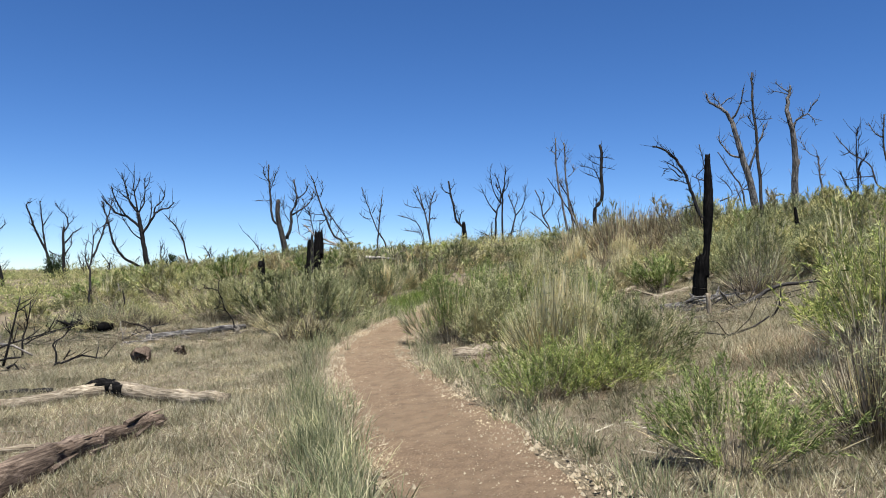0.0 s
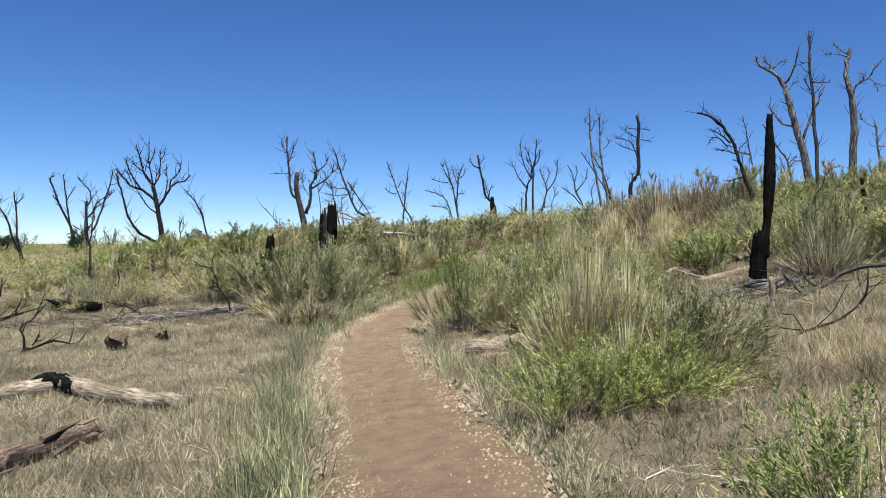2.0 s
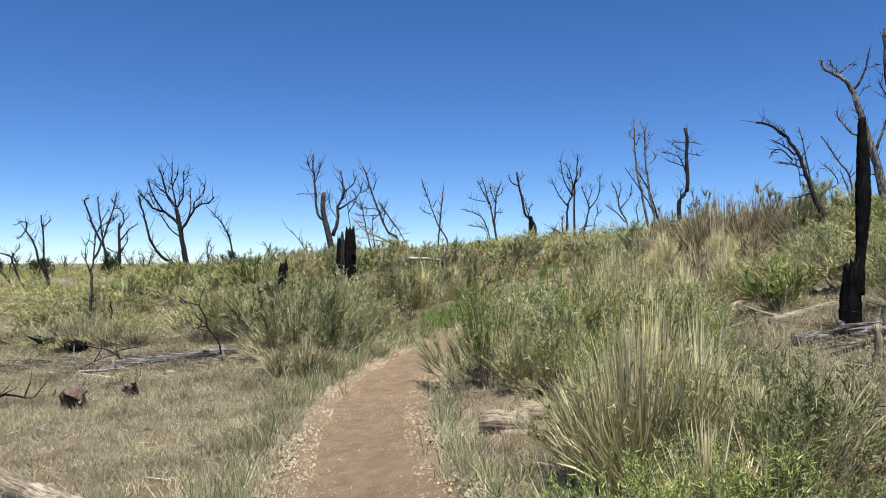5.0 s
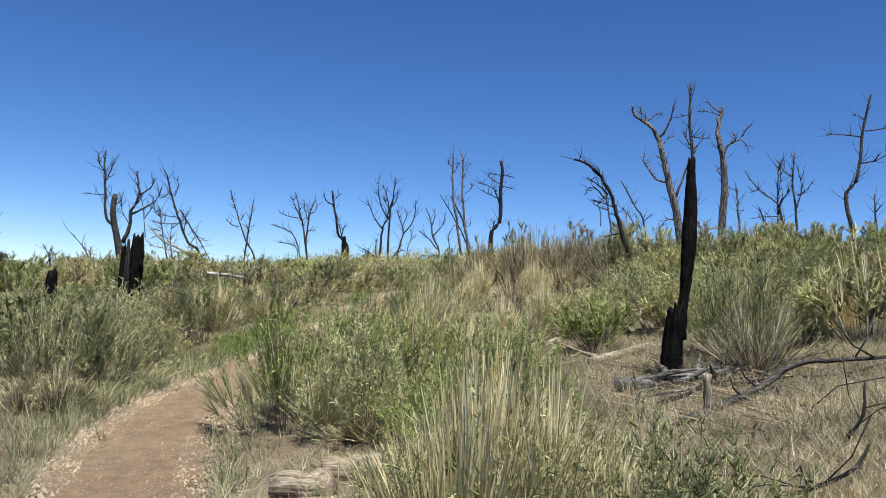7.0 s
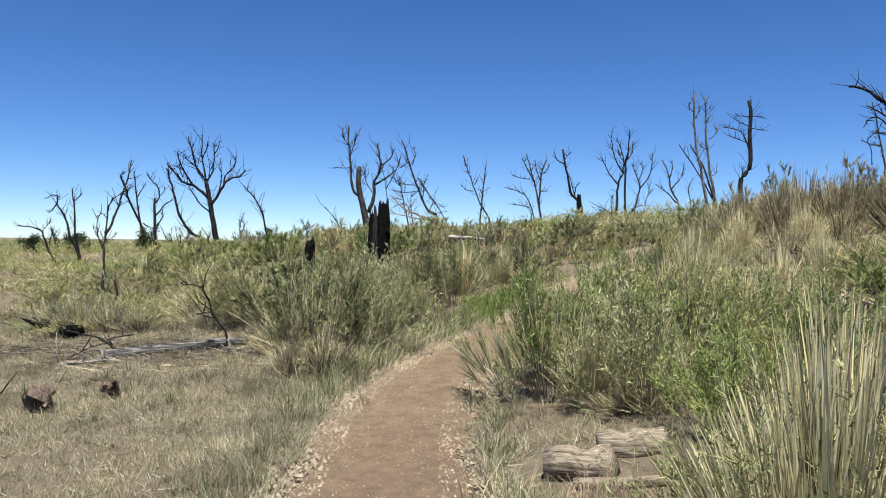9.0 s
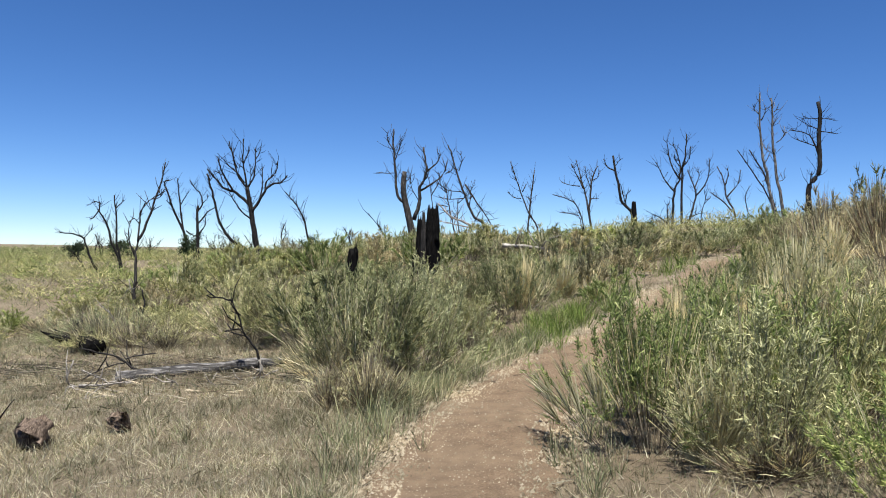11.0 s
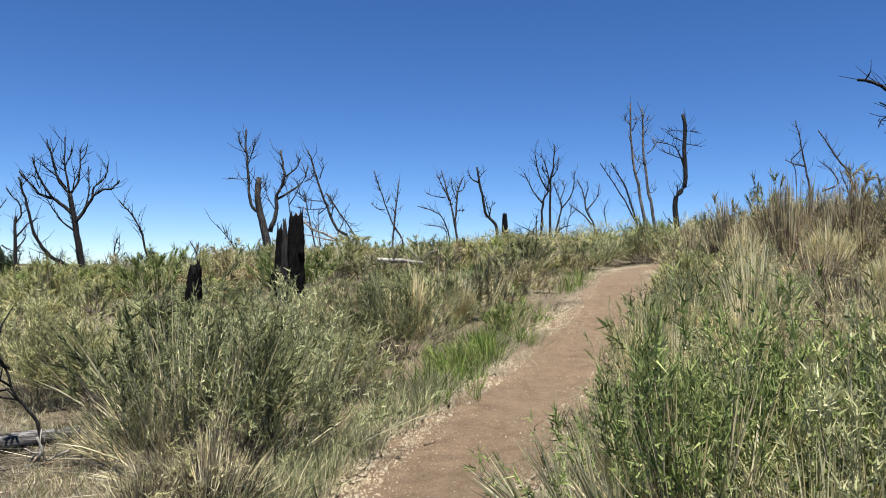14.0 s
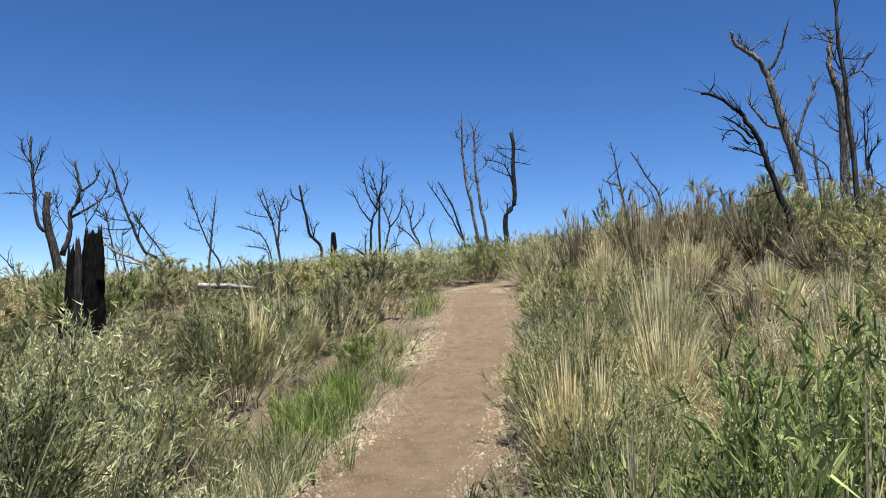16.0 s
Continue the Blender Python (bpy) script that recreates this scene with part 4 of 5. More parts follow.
        (0.088, (0.00, 0.27), (-0.11, 1.14), (-0.06, 2.35), (0.03, 3.40), (0.37, 4.16)),
        (0.070, (-0.08, 0.96), (-0.37, 2.35), (-0.66, 3.40), (-1.02, 4.63)),
        (0.053, (-0.48, 2.70), (-0.83, 3.40), (-1.29, 4.28)),
        (0.053, (-0.45, 0.33), (-0.81, 1.48), (-1.33, 2.00), (-2.38, 2.35)),
        (0.035, (-0.63, 0.78), (-1.15, 1.13), (-1.85, 1.23)),
        (0.035, (-0.03, 2.70), (-0.31, 3.47), (-0.39, 4.10)),
        (0.035, (-0.09, 2.08), (0.49, 2.11)),
        (0.035, (-0.72, 2.88), (-1.34, 2.95), (-1.87, 3.12)),
        (0.035, (0.03, 3.23), (0.38, 3.47), (0.47, 3.92)),
    )),
    (1.92, 64.97, -1.3, 'dark', (
        (0.124, (0.00, 0.23), (-0.01, 1.45), (-0.42, 1.97), (-0.82, 2.46), (-1.04, 3.69), (-1.25, 4.50), (-1.46, 5.73)),
        (0.062, (-1.25, 4.59), (-1.86, 4.92), (-2.14, 5.53)),
        (0.052, (-0.54, 2.05), (-0.43, 2.87), (-0.15, 3.15)),
        (0.041, (-1.33, 4.91), (-1.02, 5.32), (-0.78, 5.52)),
        (0.041, (-0.50, 2.14), (-0.75, 3.07), (-0.92, 3.69)),
    )),
    (3.41, 50.07, -6.4, 'dark', (
        (0.076, (0.00, -0.25), (0.05, 0.87), (0.12, 1.76), (0.35, 2.29), (0.40, 2.94)),
        (0.076, (0.51, 0.04), (0.47, 1.46), (0.46, 2.64), (0.62, 3.52), (0.66, 4.71)),
        (0.046, (0.12, 1.61), (-0.46, 2.36), (-0.90, 3.26)),
        (0.046, (0.35, 2.29), (-0.03, 2.95), (-0.27, 3.84), (-0.34, 4.44)),
        (0.038, (0.46, 2.64), (0.25, 3.53), (-0.05, 4.28)),
        (0.038, (0.48, 2.94), (0.82, 3.37), (0.87, 4.05)),
        (0.038, (-0.20, -0.17), (-0.24, 0.43), (-0.21, 1.02)),
        (0.046, (0.14, -0.17), (-0.43, 0.13), (-1.02, 0.43)),
        (0.031, (0.40, 2.94), (0.16, 3.24), (0.05, 3.69)),
        (0.046, (0.43, -0.08), (0.99, 0.28), (1.55, 0.51)),
    )),
    (4.98, 56.07, -7.4, 'grey', (
        (0.070, (0.00, 0.51), (0.31, 1.75), (0.14, 2.60), (-0.19, 3.45)),
        (0.053, (0.31, 1.86), (0.79, 2.42), (1.04, 3.26), (1.03, 4.10)),
        (0.035, (0.21, 2.26), (0.46, 3.00), (0.39, 3.61)),
        (0.035, (0.65, 0.74), (0.86, 1.58), (0.79, 2.19)),
    )),
    (9.77, 69.81, -8.5, 'grey', (
        (0.091, (0.00, 1.36), (-0.63, 2.66), (-0.85, 3.97), (-1.36, 5.07)),
        (0.068, (-0.63, 2.66), (0.18, 3.74), (0.38, 4.81)),
        (0.068, (-0.17, 1.57), (-1.04, 2.53), (-1.88, 3.11)),
        (0.046, (-0.76, 3.53), (-0.52, 4.40), (-0.61, 4.92)),
        (0.046, (0.90, 1.57), (0.72, 2.65), (1.00, 3.51)),
    )),
    (6.96, 41.88, -12.0, 'pale', (
        (0.075, (0.00, -0.07), (-0.23, 1.04), (-0.45, 2.22), (-0.64, 3.16), (-0.76, 4.34), (-0.77, 5.63)),
        (0.075, (0.30, -0.07), (0.14, 1.04), (-0.08, 2.21), (-0.20, 3.38), (-0.26, 4.55), (-0.33, 5.37)),
        (0.025, (-0.74, 4.69), (-0.98, 4.94), (-1.03, 5.18)),
        (0.025, (-0.69, 4.45), (-0.54, 4.79), (-0.52, 5.03)),
        (0.025, (-0.09, 3.49), (0.16, 3.71), (0.22, 4.17)),
        (0.019, (-0.64, 3.51), (-0.50, 3.20), (-0.42, 3.34)),
        (0.019, (-0.21, 4.78), (-0.06, 4.89)),
        (0.019, (0.03, 1.86), (0.20, 1.92), (0.24, 2.08)),
        (0.019, (-0.62, 1.87), (-0.36, 1.93)),
    )),
    (9.06, 45.04, -15.2, 'dark', (
        (0.124, (0.00, 0.06), (-0.12, 0.95), (-0.08, 1.58), (0.26, 2.08), (0.32, 2.71), (0.27, 3.72), (0.31, 4.73), (0.19, 5.37)),
        (0.041, (0.28, 2.83), (0.09, 3.48), (-0.26, 3.95), (-0.97, 4.12)),
        (0.028, (0.27, 4.10), (-0.15, 4.30), (-0.50, 4.53)),
        (0.028, (0.31, 4.02), (1.00, 3.86)),
        (0.028, (0.21, 3.34), (-0.38, 3.55), (-0.85, 3.78)),
        (0.021, (0.31, 4.60), (0.88, 4.56)),
        (0.021, (0.26, 4.60), (-0.27, 4.66), (-0.48, 4.60)),
        (0.041, (-0.06, 1.58), (0.01, 2.21)),
        (0.055, (-0.05, 0.24), (-0.23, 0.39), (-0.40, 0.65)),
    )),
    (8.51, 25.02, -21.9, 'dark', (
        (0.070, (0.00, 0.61), (-0.12, 1.10), (-0.29, 1.57), (-0.42, 2.03), (-0.56, 2.42), (-0.72, 2.72), (-0.89, 2.95), (-1.18, 3.23), (-1.60, 3.37)),
        (0.031, (-0.63, 2.41), (-0.88, 2.64), (-1.23, 2.86)),
        (0.023, (-0.71, 2.30), (-0.95, 2.56), (-1.15, 2.55), (-1.25, 2.39)),
        (0.023, (-0.42, 2.06), (-0.70, 2.15), (-1.02, 2.24)),
        (0.015, (-0.49, 2.22), (-0.62, 2.31), (-0.86, 2.14)),
        (0.023, (-0.24, 1.38), (-0.44, 1.33), (-0.67, 1.24)),
        (0.012, (-0.35, 1.80), (-0.51, 1.90)),
    )),
    (20.57, 51.97, -23.4, 'grey', (
        (0.075, (0.00, 0.37), (-0.24, 1.94), (-0.83, 2.86), (-1.23, 3.61), (-1.74, 4.46)),
        (0.056, (-0.07, 0.26), (-0.41, 1.37), (-0.70, 2.30)),
        (0.037, (-0.23, 1.75), (0.31, 2.33)),
    )),
    (11.75, 28.62, -24.1, 'pale', (
        (0.151, (0.00, 0.76), (-0.14, 1.55), (-0.29, 2.31), (-0.50, 2.98), (-0.65, 3.65), (-0.83, 4.32)),
        (0.076, (-0.83, 4.32), (-0.93, 4.51), (-1.13, 4.79), (-1.42, 4.98), (-1.66, 5.20), (-1.76, 5.45)),
        (0.047, (-0.89, 4.41), (-0.65, 4.71), (-0.50, 5.10), (-0.44, 5.49)),
        (0.047, (-0.50, 2.98), (-0.89, 3.10), (-1.18, 3.44), (-1.35, 3.86)),
        (0.047, (-0.24, 2.51), (-0.03, 3.24), (0.18, 3.77), (0.29, 4.22)),
        (0.028, (-1.26, 4.88), (-1.33, 5.17), (-1.59, 5.42)),
        (0.028, (-1.23, 5.02), (-0.95, 5.28), (-0.76, 5.23)),
        (0.019, (-1.43, 5.27), (-1.51, 5.52)),
        (0.019, (-0.71, 3.74), (-0.91, 3.83)),
        (0.028, (-0.10, 1.75), (-0.47, 1.77), (-0.65, 1.54), (-0.83, 1.15)),
        (0.019, (-0.76, 4.18), (-0.54, 4.46), (-0.35, 4.52)),
    )),
    (10.80, 25.85, -26.8, 'grey', (
        (0.075, (0.00, 0.70), (-0.12, 2.56), (-0.22, 3.93), (-0.28, 4.78), (-0.28, 5.56)),
        (0.021, (-0.22, 3.98), (0.08, 3.93), (0.34, 3.94)),
        (0.021, (-0.25, 3.72), (-0.39, 4.01), (-0.41, 4.13)),
        (0.013, (-0.27, 4.61), (-0.70, 4.52)),
    )),
    (13.60, 29.44, -28.6, 'pale', (
        (0.140, (0.00, 0.77), (-0.04, 1.53), (-0.01, 2.75), (-0.07, 3.76), (-0.19, 4.27)),
        (0.090, (-0.19, 4.21), (-0.28, 4.68), (-0.25, 5.20), (-0.18, 5.50), (-0.18, 5.71)),
        (0.050, (-0.08, 3.93), (0.05, 4.28), (0.41, 4.49), (0.61, 4.80), (0.80, 5.00)),
        (0.030, (-0.22, 5.40), (-0.48, 5.60), (-0.69, 5.81)),
        (0.025, (-0.21, 5.30), (-0.58, 5.44), (-0.99, 5.45)),
        (0.020, (0.29, 4.42), (0.25, 4.69)),
        (0.020, (0.45, 4.49), (0.66, 4.22), (0.70, 3.98)),
        (0.040, (-0.03, 2.04), (0.10, 2.55), (0.13, 2.79)),
    )),
    (24.84, 42.41, -29.3, 'grey', (
        (0.081, (0.00, 0.59), (-0.09, 1.72), (-0.27, 3.02), (-0.29, 4.00), (-0.25, 4.99)),
        (0.065, (-0.07, 0.65), (-0.65, 1.06), (-0.89, 2.03), (-1.32, 2.51), (-1.98, 2.99), (-2.65, 3.96)),
        (0.049, (-0.04, 2.70), (0.28, 2.87), (0.74, 3.53)),
        (0.032, (-0.82, 1.54), (-1.62, 1.53), (-2.26, 1.45)),
        (0.041, (-0.28, 3.67), (-0.71, 3.99), (-1.04, 4.65)),
        (0.032, (-1.98, 2.99), (-2.39, 2.82)),
        (0.032, (-0.09, 1.88), (0.11, 3.03), (-0.17, 4.33)),
    )),
    (21.06, 32.95, -36.9, 'grey', (
        (0.101, (0.00, 1.33), (-0.15, 1.87), (-0.29, 2.62), (-0.27, 3.00), (0.02, 3.37), (0.15, 4.12), (0.19, 5.00), (0.30, 5.88), (0.48, 6.89)),
        (0.032, (0.15, 4.12), (0.68, 4.20), (1.28, 4.49)),
        (0.032, (0.23, 5.18), (-0.42, 5.31), (-1.09, 5.35)),
        (0.032, (0.30, 5.43), (0.91, 5.50), (1.50, 5.66)),
        (0.025, (0.30, 5.83), (0.13, 6.01), (-0.12, 6.09)),
        (0.019, (0.63, 4.20), (0.87, 4.49)),
    )),
    (12.08, 16.62, -46.7, 'bark', (
        (0.307, (0.00, -0.09), (0.03, 1.01), (0.08, 2.11), (0.13, 3.22), (0.13, 4.12), (0.11, 5.03), (0.06, 6.19), (0.10, 7.57), (0.12, 8.97)),
        (0.130, (0.21, 4.06), (0.62, 4.42), (1.01, 4.71), (1.40, 5.16), (1.74, 5.73)),
        (0.029, (1.38, 5.13), (1.69, 5.18), (2.16, 5.18)),
        (0.071, (-0.04, 3.63), (-0.18, 4.27), (-0.31, 4.97), (-0.63, 5.58), (-0.79, 6.31), (-0.74, 7.13)),
        (0.029, (-0.15, 3.94), (-0.83, 4.21), (-1.32, 4.43), (-1.66, 4.64), (-1.83, 4.87)),
        (0.018, (-0.15, 4.24), (-0.62, 4.38), (-0.94, 4.57), (-1.11, 4.73), (-1.16, 5.06), (-1.33, 5.31)),
        (0.018, (-0.57, 5.32), (-1.06, 5.38), (-1.44, 5.39), (-1.66, 5.26)),
        (0.059, (0.26, 4.51), (0.47, 4.88), (0.62, 5.43), (0.74, 6.20)),
        (0.035, (-0.15, 3.98), (-0.51, 3.95), (-0.81, 3.95)),
        (0.024, (-0.14, 3.02), (-0.35, 3.12), (-0.49, 3.18)),
        (0.053, (-0.09, 4.14), (-0.15, 4.72), (-0.10, 5.29), (-0.15, 5.98)),
        (0.018, (-0.31, 5.02), (-0.22, 5.36), (-0.20, 5.53)),
        (0.018, (0.52, 5.01), (0.77, 4.96), (1.01, 4.91)),
        (0.047, (0.11, 6.18), (0.62, 6.91), (1.02, 7.64)),
        (0.047, (0.09, 6.64), (-0.42, 7.55), (-0.64, 8.42)),
    )),
    (17.52, 19.77, -41.6, 'dark', (
        (0.048, (0.00, 0.64), (0.07, 1.27), (0.34, 2.31), (0.45, 3.05), (0.41, 3.57)),
        (0.032, (-0.07, 0.82), (-0.20, 1.42), (-0.47, 1.80), (-0.77, 2.18)),
        (0.016, (0.07, 1.34), (0.15, 1.71), (0.20, 1.94)),
        (0.016, (-0.20, 1.42), (-0.12, 1.72), (-0.04, 1.86)),
    )),
    (19.92, 25.43, -39.4, 'dark', (
        (0.092, (0.00, 0.75), (-0.04, 1.33), (-0.13, 1.53)),
        (0.041, (-0.08, 1.33), (-0.10, 1.82), (-0.15, 2.31)),
        (0.031, (-0.08, 1.33), (-0.34, 1.82), (-0.45, 2.70)),
    )),
    (19.75, 26.10, -38.7, 'dark', (
        (0.052, (0.00, 0.64), (-0.03, 1.87)),
    )),
    (30.95, 41.22, -39.1, 'grey', (
        (0.052, (0.00, 1.96), (-0.11, 2.97), (-0.09, 4.15)),
        (0.052, (0.80, 1.96), (0.63, 2.80), (0.69, 3.64)),
        (0.052, (1.27, 1.97), (1.33, 2.96), (1.34, 4.64)),
        (0.035, (0.32, 2.13), (0.47, 3.13), (0.56, 3.80)),
        (0.035, (1.33, 2.46), (1.64, 3.30), (1.82, 3.80)),
        (0.069, (-1.87, 1.61), (-1.98, 2.63), (-2.06, 3.65)),
        (0.035, (-1.95, 2.70), (-1.63, 3.14)),
    )),
    (18.24, 52.16, -24.9, 'grey', (
        (0.066, (0.00, 1.45), (-0.19, 2.59), (-0.41, 3.90), (-0.69, 5.16)),
        (0.049, (-0.19, 2.59), (-0.75, 2.78), (-1.22, 3.03)),
        (0.049, (0.62, 1.20), (1.41, 1.62), (1.05, 2.38), (0.51, 2.89)),
        (0.033, (-0.35, 3.58), (-0.91, 3.01)),
        (0.033, (-0.63, 1.57), (-0.70, 2.45), (-0.91, 2.95)),
    )),
    (17.58, 35.31, -42.7, 'pale', (
        (0.066, (0.00, 1.19), (-0.10, 2.00), (-0.17, 2.61), (-0.20, 3.12)),
        (0.022, (-0.11, 2.25), (0.13, 2.22)),
        (0.022, (-0.20, 3.06), (-0.56, 3.26), (-0.83, 3.60), (-1.09, 4.25)),
    )),
    (18.63, 34.39, -45.4, 'dark', (
        (0.044, (0.00, 1.09), (0.06, 1.67), (0.01, 2.66), (0.01, 3.64), (-0.00, 4.14)),
        (0.044, (0.07, 2.06), (0.14, 2.55), (0.36, 2.91), (0.50, 3.09)),
        (0.055, (-0.09, 1.10), (-0.25, 1.41), (-0.49, 1.82), (-0.68, 2.34)),
        (0.033, (0.13, 2.25), (0.24, 1.66), (0.57, 1.34)),
        (0.022, (0.03, 2.85), (0.13, 3.63), (0.12, 4.22)),
    )),
    (10.55, 57.58, -10.2, 'dark', (
        (0.092, (0.00, -0.21), (-0.29, 0.58), (-0.72, 1.96), (-1.22, 3.35), (-1.95, 4.59)),
        (0.074, (-0.29, 0.41), (-0.88, 1.79), (-1.70, 3.19), (-2.64, 4.61)),
    )),
    (-4.78, 41.20, 9.5, 'white', (
        (0.085, (0.05, 0.45), (-0.53, 0.78), (-1.38, 1.13), (-2.11, 1.48), (-2.67, 2.00)),
        (0.045, (-0.65, 0.80), (-1.50, 1.00), (-2.10, 1.14), (-2.65, 1.20)),
        (0.036, (-1.26, 0.86), (-1.30, 0.42), (-1.20, 0.14)),
        (0.024, (-1.86, 1.09), (-1.74, 0.66), (-1.78, 0.30)),
    )),
]
TREE_LABEL = {"white": "bleached white dead tree fallen over against others", "bark": "tall dead tree with rough grey bark and bare limbs", "dark": "burnt dead juniper, blackened bare branches", "grey": "grey weathered dead tree with bare branches", "pale": "bleached dead tree, grey bark peeling, bare branches"}


def dead_tree(x, y, facing, kind, limbs, seed, name="dead_tree", label="", category="dead tree", twigs=1.0, rise=0.0):
    rnd = random.Random(seed)
    ob = new(name)
    ob.matrix_basis = pose(x, y, float(land(x, y)) + rise, 0, 0, facing)
    tagged(ob, label or TREE_LABEL[kind], category, "dead trees" if not label else "fallen wood")
    for i, (r, *pts) in enumerate(limbs):
        bm = bmesh.new()
        p0 = pts[0]
        path = [Vector((u, 0.0, z)) for u, z in pts]
        if i == 0 or (p0[1] < 0.9 and abs(p0[0]) < 1.2 and r > 0.03):
            path = [Vector((p0[0], 0.0, -0.15 - max(rise, 0.0)))] + path if p0[1] > 0.05 else path
            path[0].z = min(path[0].z, -0.15 - max(rise, 0.0))
        else:
            away = rnd.uniform(-0.35, 0.35)
            for j, p in enumerate(path):
                p.y = away * (p - path[0]).length * 0.7
        path = [Vector(p) for p in curve_line(np.array([tuple(p) for p in path]), 3)]
        for p in path[1:-1]:
            p += Vector((rnd.uniform(-1, 1), rnd.uniform(-1, 1), rnd.uniform(-1, 1))) * r * (0.35 if r < 0.1 else 0.09)
        n = len(path)
        thick = r > 0.12
        radii = [max(r * (1.25 if i == 0 and k == 0 else 1.0) * (1 - (0.45 if thick and i == 0 else 0.6) * (k / (n - 1)) ** 0.9), 0.009) for k in range(n)]
        tube(bm, path, radii, 18 if thick else 8 if r > 0.03 else 5, 0.16 if thick else 0.12)
        length = sum((b - a).length for a, b in zip(path, path[1:]))
        fine = 1.0 if y < 30 else 1.2
        for _ in range(int(twigs * min(26, 3 + length * 5.0))):
            k = rnd.randrange(n // 3, n - 1)
            a = path[k]
            d = (path[min(k + 1, n - 1)] - path[max(k - 1, 0)]).normalized()
            q = (d * 0.7 + Vector((rnd.uniform(-1, 1), rnd.uniform(-1, 1), rnd.uniform(-0.4, 1.1)))).normalized()
            l = rnd.uniform(0.2, 0.7 if y < 30 else 1.0) * min(1.0, 0.4 + length * 0.25)
            b = a + q * l * 0.5 + Vector((rnd.uniform(-1, 1), rnd.uniform(-1, 1), rnd.uniform(-0.5, 1))) * l * 0.1
            c = b + (q + Vector((rnd.uniform(-0.5, 0.5), rnd.uniform(-0.5, 0.5), 0.3))).normalized() * l * 0.5
            tube(bm, [a, b, c], [0.010 * fine, 0.008 * fine, 0.004 * fine], 4, 0.0)
        part("trunk" if i == 0 else "branch", finish("limb", bm, M_BARK[kind]), ob)
    return ob


# how deep some of the trees stand below the brow
SUNK = {0: 0.35, 1: 0.35, 5: 0.25, 6: 0.15, 7: 0.15, 8: 0.15, 9: 0.15, 17: 0.15, 34: 0.3}
for i, (x, y, facing, kind, limbs) in enumerate(TREES):
    dead_tree(x, y, facing, kind, limbs, 40 + i, rise=float(dip(x, y)) - SUNK.get(i, 0.0))

horizon = random.Random(77)
for i in range(26):
    x, y = horizon.choice([horizon.uniform(-52, -14), horizon.uniform(-52, -14), horizon.uniform(-6, 16)]), horizon.uniform(62, 90)
    h = horizon.uniform(1.2, 2.6)
    limbs = [(0.07, (0.0, 0.0), (horizon.uniform(-0.3, 0.3), 0.5 * h), (horizon.uniform(-0.6, 0.6), h))]
    for _ in range(horizon.randrange(2, 5)):
        u, z = horizon.uniform(-0.2, 0.2), horizon.uniform(0.25, 0.6) * h
        w = horizon.choice((-1, 1)) * horizon.uniform(0.3, 0.9)
        limbs.append((0.035, (u, z), (u + 0.6 * w, z + 0.4), (u + w, z + horizon.uniform(0.7, 1.4))))
    dead_tree(x, y, math.degrees(math.atan2(-x, y)), "dark", limbs, 500 + i, label="small burnt dead tree far off on the horizon")

